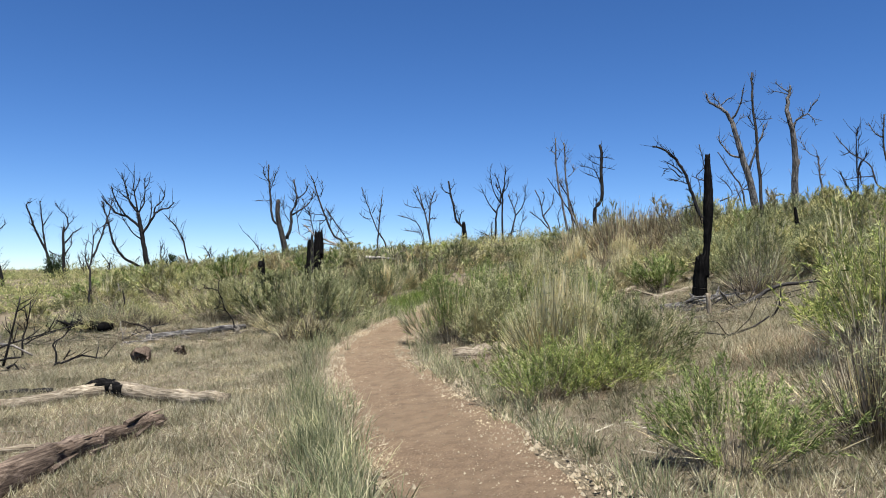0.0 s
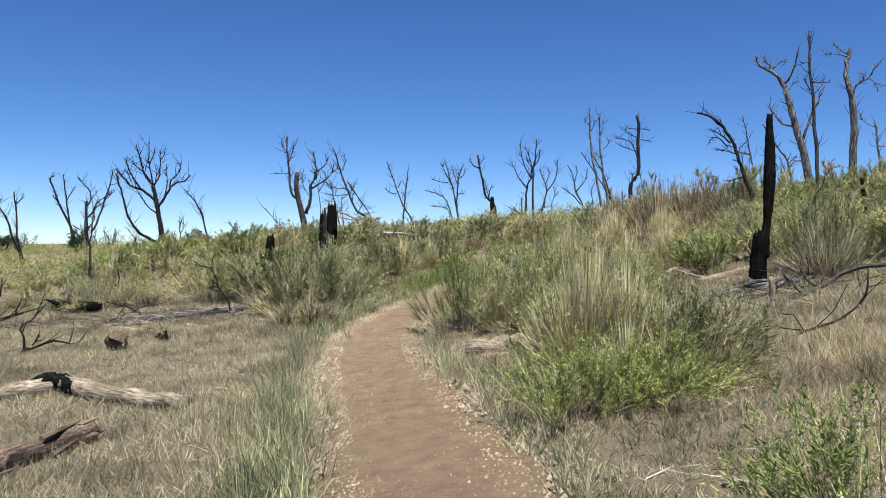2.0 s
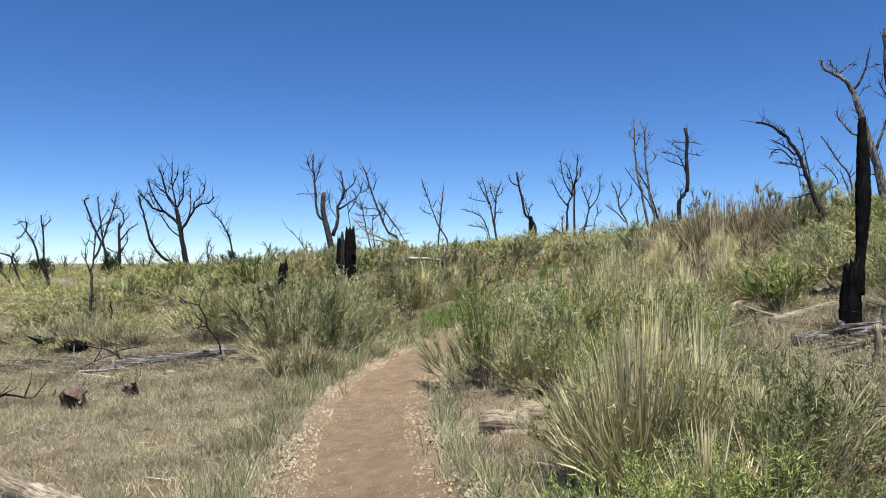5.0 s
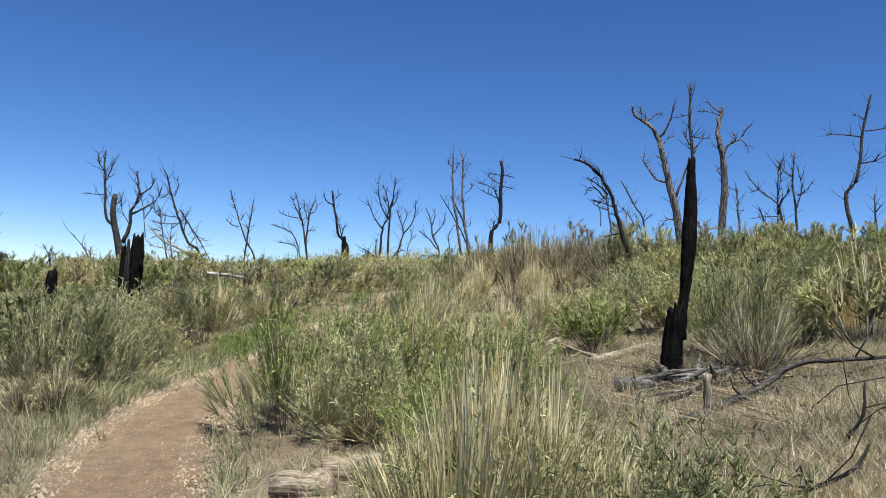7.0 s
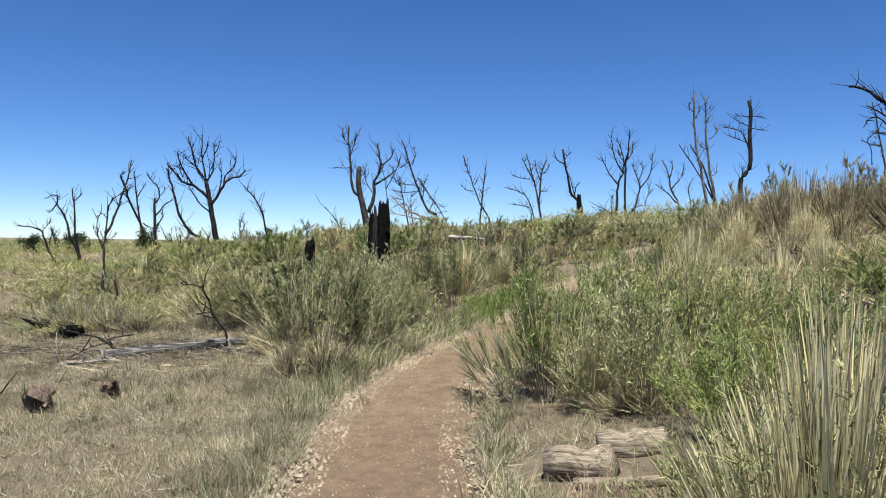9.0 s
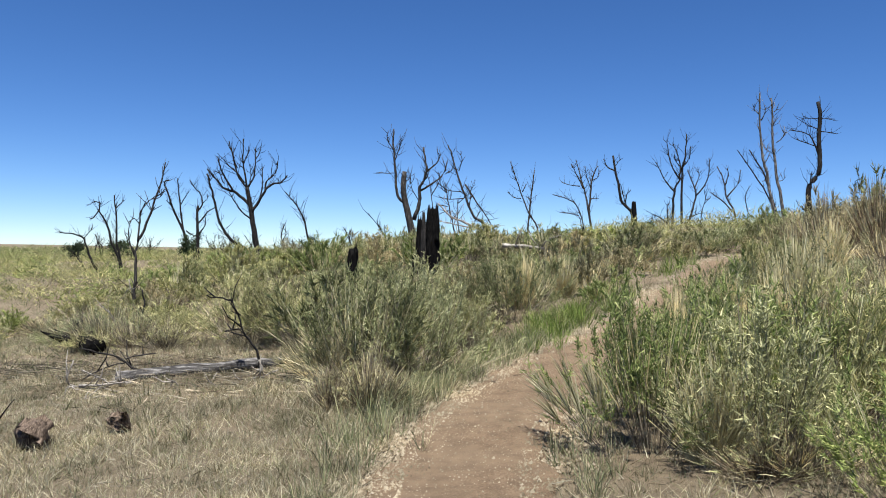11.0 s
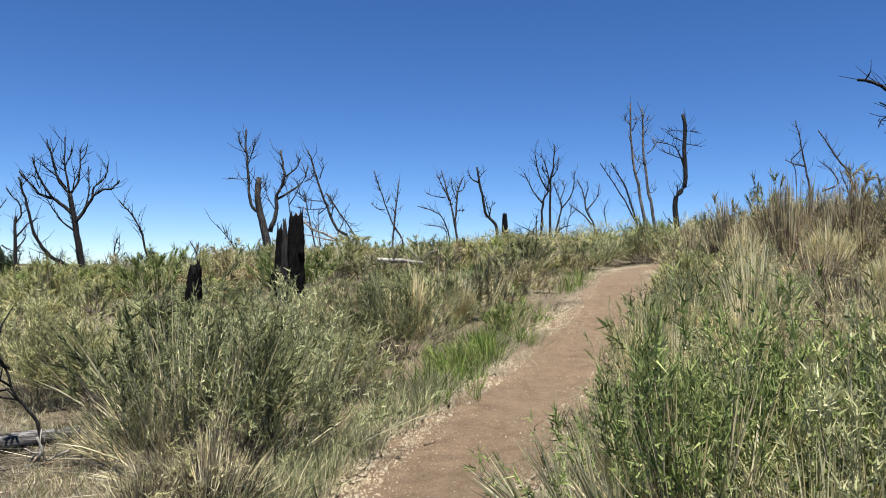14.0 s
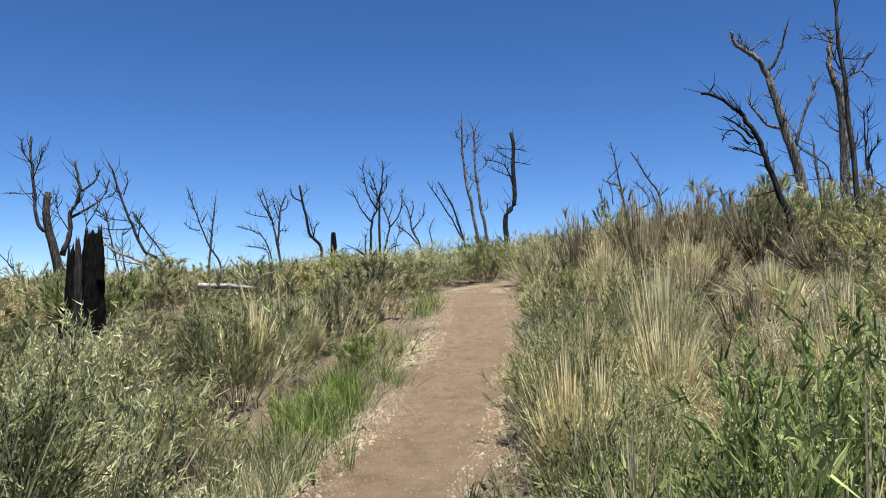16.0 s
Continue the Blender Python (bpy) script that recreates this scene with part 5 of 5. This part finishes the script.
BRANCHES = [
    ('bent_dark_branch', -7.13, 13.88, 26.7, 'dark', (
        (0.027, (0.00, -0.13), (0.13, 0.05), (0.25, 0.07), (0.47, 0.16), (0.60, 0.18), (0.87, 0.11), (0.94, 0.16)),
        (0.022, (0.13, 0.03), (0.12, 0.27), (0.08, 0.42), (0.25, 0.55), (0.36, 0.67)),
        (0.014, (0.25, 0.12), (0.36, 0.29)),
        (0.016, (-0.38, 0.42), (-0.21, 0.53), (0.12, 0.64)),
        (0.016, (0.40, -0.39), (0.51, -0.14), (0.58, -0.05)),
        (0.014, (-0.12, -0.38), (-0.28, -0.15), (-0.38, 0.02)),
    )),
    ('dark_snapped_branch', -8.22, 15.03, 30.3, 'dark', (
        (0.024, (0.00, 0.40), (0.04, 0.51), (0.08, 0.71), (0.13, 1.13)),
        (0.018, (0.08, 0.66), (0.01, 1.03)),
    )),
    ('arching_branch', -6.15, 16.63, 33.9, 'grey', (
        (0.023, (0.00, -0.08), (-0.05, 0.05), (-0.17, 0.14), (-0.30, 0.25), (-0.56, 0.33), (-0.76, 0.39)),
        (0.010, (-0.20, 0.18), (-0.36, 0.15), (-0.55, 0.07), (-0.74, -0.04)),
        (0.010, (-0.20, 0.23), (-0.07, 0.27), (0.16, 0.30)),
    )),
    ('hooked_branch', -8.50, 19.77, 33.5, 'dark', (
        (0.032, (0.00, -0.06), (0.03, 0.11), (0.18, 0.17), (0.24, 0.45), (0.27, 0.59), (0.23, 0.86)),
        (0.016, (0.20, 0.25), (0.34, 0.35)),
    )),
    ('hooked_branch', -4.55, 16.71, 28.0, 'dark', (
        (0.018, (0.00, 0.17), (-0.05, 0.32), (-0.17, 0.48), (-0.22, 0.59), (-0.26, 0.73), (-0.33, 0.88), (-0.38, 0.95)),
        (0.011, (-0.37, 0.93), (-0.51, 0.97), (-0.61, 0.97), (-0.66, 1.00)),
        (0.009, (-0.21, 0.57), (-0.34, 0.56), (-0.44, 0.54)),
        (0.009, (-0.24, 0.74), (-0.31, 0.80)),
    )),
    ('white_twigs', -8.19, 19.31, 33.0, 'white', (
        (0.015, (0.00, 0.01), (-0.06, 0.15), (-0.20, 0.36), (-0.32, 0.55)),
        (0.013, (0.02, 0.31), (-0.32, 0.27), (-0.57, 0.20)),
        (0.015, (0.09, -0.25), (0.14, -0.07), (0.09, 0.08)),
        (0.010, (0.00, 1.06), (0.03, 0.92), (0.07, 0.83)),
    )),
    ('white_roots', -4.39, 16.41, 26.7, 'white', (
        (0.012, (0.00, 0.14), (-0.08, 0.01), (-0.20, -0.05), (-0.46, -0.11), (-0.71, -0.17)),
        (0.010, (-0.02, 0.24), (0.02, 0.11), (-0.08, 0.01)),
        (0.009, (0.22, 0.11), (0.05, 0.04), (-0.14, -0.09), (-0.26, -0.18)),
        (0.009, (-0.64, -0.30), (-0.58, -0.20), (-0.39, -0.16)),
        (0.009, (-0.14, -0.22), (-0.04, -0.32), (0.08, -0.39)),
        (0.007, (-0.96, -0.06), (-1.01, 0.00), (-1.05, -0.06)),
        (0.007, (-2.02, -0.29), (-2.00, -0.19), (-1.68, -0.14)),
    )),
    ('white_roots', -6.55, 15.66, 34.0, 'white', (
        (0.011, (0.00, 0.08), (0.12, 0.11), (0.35, 0.07), (0.53, 0.12)),
        (0.011, (0.65, 0.04), (0.59, 0.13), (0.50, 0.15)),
        (0.009, (0.12, 0.11), (0.01, 0.18), (0.08, 0.43)),
        (0.009, (0.17, 0.31), (0.35, 0.21), (0.44, 0.17)),
        (0.011, (0.69, -0.06), (0.64, 0.08), (0.74, 0.14)),
        (0.018, (0.14, 0.12), (0.41, 0.12), (0.74, 0.14)),
    )),
]
BRANCHES += [
    ('tangled_branches', -7.2, 13.95, 26.7, 'dark', (
        (0.034, (-1.02, -0.1), (-0.92, 0.05), (-0.71, 0.16), (-0.40, 0.19)),
        (0.024, (-0.68, 0.05), (-0.52, 0.83), (-0.43, 1.27)),
        (0.022, (-1.15, 0.12), (-0.68, 0.40), (-0.18, 0.56), (0.44, 0.74)),
        (0.026, (-0.62, 0.0), (-0.50, 0.06), (-0.42, -0.1)),
    )),
    ('bleached_branch', -7.5, 14.3, 26.7, 'white', (
        (0.045, (-1.05, 0.30), (-0.71, 0.39), (-0.43, 0.35), (-0.12, 0.16)),
        (0.018, (-0.71, 0.39), (-0.82, 0.52), (-0.80, 0.66)),
    )),
    ('hooped_branch', -9.0, 37.8, 17.0, 'dark', (
        (0.034, (0.0, -0.3), (0.0, 0.1), (-0.10, 0.40), (-0.40, 0.62), (-0.75, 0.70), (-1.15, 0.45), (-1.4, 0.0)),
        (0.030, (0.25, -0.3), (0.20, 0.5), (-0.10, 1.25), (-0.65, 1.95)),
        (0.022, (0.0, 0.0), (-0.30, 0.5), (-0.55, 0.4), (-0.6, 0.0)),
        (0.022, (0.16, 0.6), (0.05, 1.15), (0.02, 1.5)),
    )),
]
BRANCH_LABEL = {"tangled_branches": "tangle of dark dead branches over dry grass", "bleached_branch": "bleached branch lying on a tangle of dark ones", "hooped_branch": "dark dead branches bent over in a hoop", "bent_dark_branch": "bent dark dead branch arching over dry grass", "dark_snapped_branch": "snapped dark branch standing up in grass",
                "arching_branch": "grey branch arching onto the long log",
                "hooked_branch": "dark hooked branch standing up out of brush", "white_twigs": "bleached white twigs beside the burnt branch",
                "white_roots": "bleached curling twigs heaped round the log"}
for i, (name, x, y, facing, kind, limbs) in enumerate(BRANCHES):
    dead_tree(x, y, facing, kind, limbs, 140 + i, name, BRANCH_LABEL[name], "branch", 0.6)

# ---- charred snag, stumps, posts ----
def charred(name, label, x, y, columns, seed, category="stump"):
    """Burnt standing wood: ragged, furrowed slabs, each a part; the top is splintered by jag."""
    rnd = random.Random(seed)
    ob = new(name)
    ob.matrix_basis = pose(x, y, float(land(x, y)))
    tagged(ob, label, category)
    for pts, radii, *more in columns:
        jag, flat, mat = (more + [0.15, 1.0, M_CHAR][len(more):])
        bm = bmesh.new()
        base = smooth_path([(*p,) for p in pts], 7)
        n, sides = len(base), 22
        rr = np.interp(np.linspace(0, 1, n), np.linspace(0, 1, len(radii)), radii)
        furrow = [1 + rnd.uniform(-0.22, 0.16) for _ in range(sides)]
        spike = [rnd.uniform(-1.0, 0.35) for _ in range(sides)]
        rings = []
        for k, q in enumerate(base):
            ring, rise = [], (k / (n - 1)) ** 3
            for m in range(sides):
                a = 2 * math.pi * m / sides
                r = rr[k] * furrow[m] * (1 + rnd.uniform(-0.08, 0.08))
                ring.append(bm.verts.new(q + Vector((math.cos(a) * r, math.sin(a) * r * flat, spike[m] * jag * rise))))
            rings.append(ring)
        for p, q in zip(rings, rings[1:]):
            for m in range(sides):
                bm.faces.new((p[m], p[(m + 1) % sides], q[(m + 1) % sides], q[m]))
        bm.faces.new(rings[0][::-1])
        well = bm.verts.new(base[-1] - Vector((0, 0, jag * 1.1)))
        for m in range(sides):
            bm.faces.new((rings[-1][m], rings[-1][(m + 1) % sides], well))
        part("charred_trunk", finish("char", bm, mat), ob)
    return ob


charred("charred_snag", "tall charred black snag standing in bare soil", 4.98, 14.6,
        [([(-0.10, 0, -0.15), (-0.08, 0, 0.35), (-0.06, 0, 0.7), (-0.05, 0, 0.98)], (0.145, 0.125, 0.115, 0.10), 0.16),
         ([(0.0, 0, 0.5), (0.03, 0, 0.9), (0.055, 0, 1.12), (0.07, 0, 1.4), (0.085, 0, 1.85), (0.09, 0, 2.3), (0.08, 0, 2.62), (0.08, 0, 2.86)], (0.08, 0.06, 0.055, 0.074, 0.086, 0.07, 0.052, 0.04), 0.05)], 1, "snag")
charred("charred_stump", "hollow burnt stump split into black slabs", -3.97, 23.8,
        [([(0.10, 0, -0.1), (0.10, 0, 0.5), (0.09, 0, 1.0), (0.09, 0, 1.35), (0.10, 0, 1.60)], (0.165, 0.15, 0.145, 0.14, 0.12), 0.34, 0.9),
         ([(0.19, -0.04, 0.9), (0.19, -0.04, 1.4), (0.20, -0.04, 1.74)], (0.06, 0.05, 0.02)),
         ([(0.03, -0.06, 0.9), (0.035, -0.06, 1.4), (0.04, -0.05, 1.67)], (0.06, 0.05, 0.02)),
         ([(-0.07, -0.08, -0.1), (-0.08, -0.07, 0.6), (-0.085, -0.04, 1.1), (-0.11, 0.0, 1.56)], (0.085, 0.075, 0.06, 0.025), 0.1, 0.6, M_BARK["dark"]),
         ([(-0.20, 0.04, -0.1), (-0.20, 0.04, 0.6), (-0.19, 0.04, 1.1), (-0.19, 0.04, 1.45)], (0.10, 0.08, 0.07, 0.05), 0.25),
         ([(-0.28, -0.02, -0.1), (-0.29, -0.02, 0.3), (-0.30, -0.02, 0.62)], (0.075, 0.06, 0.03), 0.1)], 2)
charred("charred_stump", "small pointed burnt stump among the brush", -5.6, 23.6,
        [([(0, 0, -0.1), (0.0, 0, 0.5), (0.02, 0, 0.86)], (0.16, 0.13, 0.10)), ([(0.06, -0.02, 0.4), (0.07, -0.02, 0.98)], (0.06, 0.02))], 3)
charred("charred_post", "burnt upright trunk remnant on the rise", 1.25, 45.4,
        [([(0, 0, -0.1), (0.0, 0, 0.6), (-0.01, 0, 1.1), (-0.02, 0, 1.5)], (0.17, 0.15, 0.13, 0.09))], 4)


for x, y, h, r in ((-0.71, 30.6, 0.95, 0.07), (-0.22, 30.9, 0.8, 0.06), (0.0, 30.9, 0.72, 0.045), (9.3, 20.0, 1.05, 0.07)):
    charred("charred_stub", "small leaning burnt stub above the brush", x, y, [([(0, 0, -0.1), (-0.02, 0, 0.4 * h), (-0.1, 0, h)], (r * 1.2, r, r * 0.4), 0.08)], int(90 + 10 * h))

# ---- fallen wood ----
def fallen(name, label, pts, r0, r1, mat, seed, category="log", forks=0, sides=10, lift=0.0, group=""):
    """A log or branch lying along ground points, with broken stubs."""
    rnd = random.Random(seed)
    x0, y0 = pts[0][0], pts[0][1]
    ob = new(name)
    run = Vector((pts[-1][0] - x0, pts[-1][1] - y0, 0.001 if len(pts[-1]) < 3 else pts[-1][2]))
    ob.matrix_basis = pose(x0, y0, float(land(x0, y0))) @ run.to_track_quat("Z", "Y").to_matrix().to_4x4()
    back = ob.matrix_basis.to_3x3().inverted()
    tagged(ob, label, category, group)
    world_pts = [Vector((p[0], p[1], float(land(p[0], p[1])) + (p[2] if len(p) > 2 else 0) + r0 * 0.6 + lift)) - ob.matrix_basis.translation for p in pts]
    path = smooth_path([tuple(back @ p) for p in world_pts], 5)
    n = len(path)
    bm = bmesh.new()
    for p in path[1:-1]:
        p += Vector((rnd.uniform(-1, 1), rnd.uniform(-1, 1), rnd.uniform(-1, 1))) * r0 * 0.18
    tube(bm, path, [(r0 + (r1 - r0) * k / (n - 1)) * rnd.uniform(0.93, 1.07) for k in range(n)], sides + 4, 0.2)
    part("stem", finish("log", bm, mat), ob)
    for _ in range(forks):
        k = rnd.randrange(n // 4, n - 1)
        q = back @ Vector((rnd.uniform(-1, 1), rnd.uniform(-1, 1), rnd.uniform(0.0, 1.0))).normalized()
        l = rnd.uniform(0.25, 0.8)
        b = path[k] + q * l * 0.5 + Vector((0, 0, rnd.uniform(-0.08, 0.08)))
        c = b + (q + Vector((rnd.uniform(-0.6, 0.6), rnd.uniform(-0.6, 0.6), rnd.uniform(-0.5, 0.3)))).normalized() * l * 0.6
        bm = bmesh.new()
        tube(bm, [path[k], b, c], [r1 * 0.7, r1 * 0.5, 0.006], 6, 0.08)
        part("stub", finish("stub", bm, mat), ob)
    return ob


fallen("fallen_log", "pale weathered log in dry grass, split at the break", [(-6.3, 10.0), (-5.6, 10.4), (-4.7, 10.75, 0.05)], 0.085, 0.10, M_LOG, 1)
fallen("fallen_log", "pale weathered log lying in dry grass, bark gone", [(-4.55, 10.7, 0.02), (-3.6, 10.1), (-2.68, 9.5)], 0.12, 0.085, M_LOG, 2)
# solid black piece: the hollow's darkness at the break is put into its colour
fallen("fallen_log", "black piece standing for the dark hollow in a broken log", [(-4.95, 10.72, 0.06), (-4.65, 10.74, 0.08), (-4.35, 10.55, 0.03)], 0.11, 0.10, M_CHAR, 31)
rotten = fallen("fallen_log", "rotten brown log split into fibres, sunk in dry grass", [(-3.55, 5.9), (-3.5, 7.0), (-3.45, 7.7, -0.03), (-3.2, 8.6, -0.05)], 0.15, 0.10, M_ROT, 3)
for k in range(16):
    u, w = random.Random(k).uniform(0.0, 2.4), random.Random(k + 50).uniform(-0.15, 0.15)
    p = [Vector(rotten.matrix_basis.inverted() @ on(-3.55 + 0.12 * v + w * (1.2 - 0.3 * j), 6.0 + v, 0.05 + 0.13 * math.exp(-(w / 0.1) ** 2) + 0.02 * math.sin(3 * v + k))) for j, v in enumerate((u, u + 0.25, u + 0.5))]
    bm = bmesh.new()
    tube(bm, p, [0.026, 0.022, 0.006], 6, 0.35)
    part("splinter", finish("splinter", bm, M_ROT, False), rotten)
fallen("fallen_log", "short weathered piece of wood in grass", [(-4.6, 7.7), (-4.05, 7.8)], 0.05, 0.04, M_LOG, 4)
fallen("fallen_log", "long grey log lying among twigs", [(-6.3, 16.3), (-5.2, 16.7), (-4.4, 17.1)], 0.09, 0.07, M_BARK["pale"], 5)
fallen("charred_log", "long charred log lying in grey twigs and brush", [(-10.4, 20.3, 0.10), (-9.2, 19.2, 0.08), (-7.9, 18.1, 0.05)], 0.10, 0.12, M_CHAR, 34, forks=4)
fallen("fallen_log", "dark burnt log in dry grass beside a tangle of branches", [(-6.75, 11.0), (-6.2, 11.25), (-5.75, 11.3)], 0.055, 0.045, M_BARK["dark"], 33)
fallen("cut_log", "short cut log with cracked bark beside the trail", [(0.17, 11.5), (0.62, 11.42)], 0.13, 0.14, M_LOG, 11)
fallen("cut_log", "short cut log with dark end in dry grass", [(0.55, 12.0), (1.05, 12.05)], 0.12, 0.11, M_LOG, 12)
fallen("cut_log", "thin split log lying by the cut logs", [(0.35, 11.2), (0.95, 11.25)], 0.045, 0.04, M_LOG, 13)
fallen("fallen_log", "small pale log on bare soil", [(1.62, 6.1), (1.9, 6.0)], 0.035, 0.03, M_LOG, 14)
fallen("fallen_log", "pale dry log on bare soil", [(4.2, 18.1), (4.9, 18.8)], 0.06, 0.05, M_LOG, 15)
fallen("fallen_log", "pale dry log on bare soil", [(5.2, 18.8), (6.3, 17.9)], 0.08, 0.06, M_LOG, 16, forks=3)
fallen("fallen_log", "pale dry log on bare soil", [(4.45, 16.4), (5.6, 16.9)], 0.07, 0.05, M_LOG, 17, forks=1)
fallen("fallen_log", "dark rotting log at the foot of the snag", [(4.1, 14.45), (4.8, 14.2), (5.5, 14.2)], 0.10, 0.08, M_BARK["pale"], 18, forks=5)
fallen("fallen_branch", "long dark fallen branch propped off the ground", [(3.95, 12.35), (4.7, 12.9, 0.0), (5.3, 13.15, 0.06), (5.75, 13.3, 0.2), (6.15, 13.2, 0.2), (6.7, 13.05, 0.16)], 0.05, 0.02, M_BARK["grey"], 19, "branch", 5)
fallen("fallen_branch", "forked dark branch lying in dry grass", [(5.4, 13.1, 0.03), (5.25, 12.5), (5.1, 12.0), (5.0, 11.6)], 0.028, 0.012, M_BARK["grey"], 20, "branch", 2)
fallen("broken_post", "short broken grey post leaning in the debris", [(4.42, 12.72), (4.40, 12.72, 0.38)], 0.05, 0.045, M_LOG, 21, "post")
fallen("fallen_branch", "small black branch in dry grass", [(3.6, 10.1), (3.75, 10.0, 0.06), (4.1, 10.1, 0.1), (4.4, 10.35, 0.16)], 0.018, 0.009, M_BARK["dark"], 22, "branch", 4)
fallen("fallen_branch", "small black branch in dry grass", [(4.7, 11.0), (4.8, 10.95, 0.2), (4.85, 11.0, 0.45)], 0.018, 0.008, M_BARK["dark"], 23, "branch", 3)
fallen("fallen_log", "bleached fallen trunk on the grassy rise", [(-2.65, 26.3, 0.52), (-2.1, 26.2, 0.50), (-1.6, 26.1, 0.46)], 0.055, 0.03, M_BARK["white"], 24, forks=3)
fallen("stump", "low rotten brown stump in dry grass", [(-5.4, 13.7), (-5.38, 13.72, 0.09)], 0.17, 0.12, M_ROT, 26, "stump")
fallen("stump", "low rotten brown stump in dry grass", [(-4.9, 14.3), (-4.88, 14.3, 0.07)], 0.12, 0.09, M_ROT, 27, "stump")

sticks = random.Random(21)
for k in range(22):
    x, y, turn, l = sticks.uniform(4.0, 6.1), sticks.uniform(13.0, 14.9), sticks.uniform(-0.6, 0.6), sticks.uniform(0.35, 1.1)
    fallen("fallen_branch", "dead grey stick lying at the foot of the snag", [(x, y, 0.02), (x + 0.5 * l * math.cos(turn), y + 0.5 * l * math.sin(turn), sticks.uniform(0.02, 0.10)), (x + l * math.cos(turn + 0.2), y + l * math.sin(turn + 0.2), sticks.uniform(0.0, 0.16))],
           sticks.uniform(0.014, 0.030), 0.010, M_BARK[sticks.choice(("grey", "pale", "dark"))], 200 + k, "branch", 1 if k % 3 == 0 else 0, 5, group="sticks round the snag")


# ---- live junipers on the horizon ----
def juniper(x, y, h, seed):
    pr = np.random.default_rng(seed)
    ob = new("juniper_tree")
    ob.matrix_basis = pose(x, y, float(land(x, y)))
    tagged(ob, "small dark green juniper on the horizon", "tree", "junipers")
    bm = bmesh.new()
    tube(bm, [Vector((0, 0, -0.2)), Vector((0.05, 0, h * 0.4)), Vector((0, 0, h * 0.8))], [0.12, 0.09, 0.03], 7)
    part("trunk", finish("trunk", bm, M_BARK["grey"]), ob)
    n = 1500
    clump = pr.normal(0, 1, (14, 3)) * (h * 0.24, h * 0.24, h * 0.17) + (0, 0, h * 0.6)
    c = clump[pr.integers(0, 14, n)] + pr.normal(0, h * 0.09, (n, 3))
    me = blades_mesh("crown", c, pr.normal(0, 1, (n, 3)) + (0, 0, 0.6), np.full(n, h * 0.09), np.full(n, h * 0.03), np.zeros(n), M_NEEDLE)
    part("crown", me, ob)


for i, (x, y, h) in enumerate([(-33, 55, 1.7), (-37, 56, 1.5), (-29.5, 58, 1.8), (-24, 68, 1.7), (-2, 78, 1.9), (4, 80, 2.0), (3, 88, 1.9), (-18, 66, 1.4)]):
    juniper(x, y, h, 300 + i)
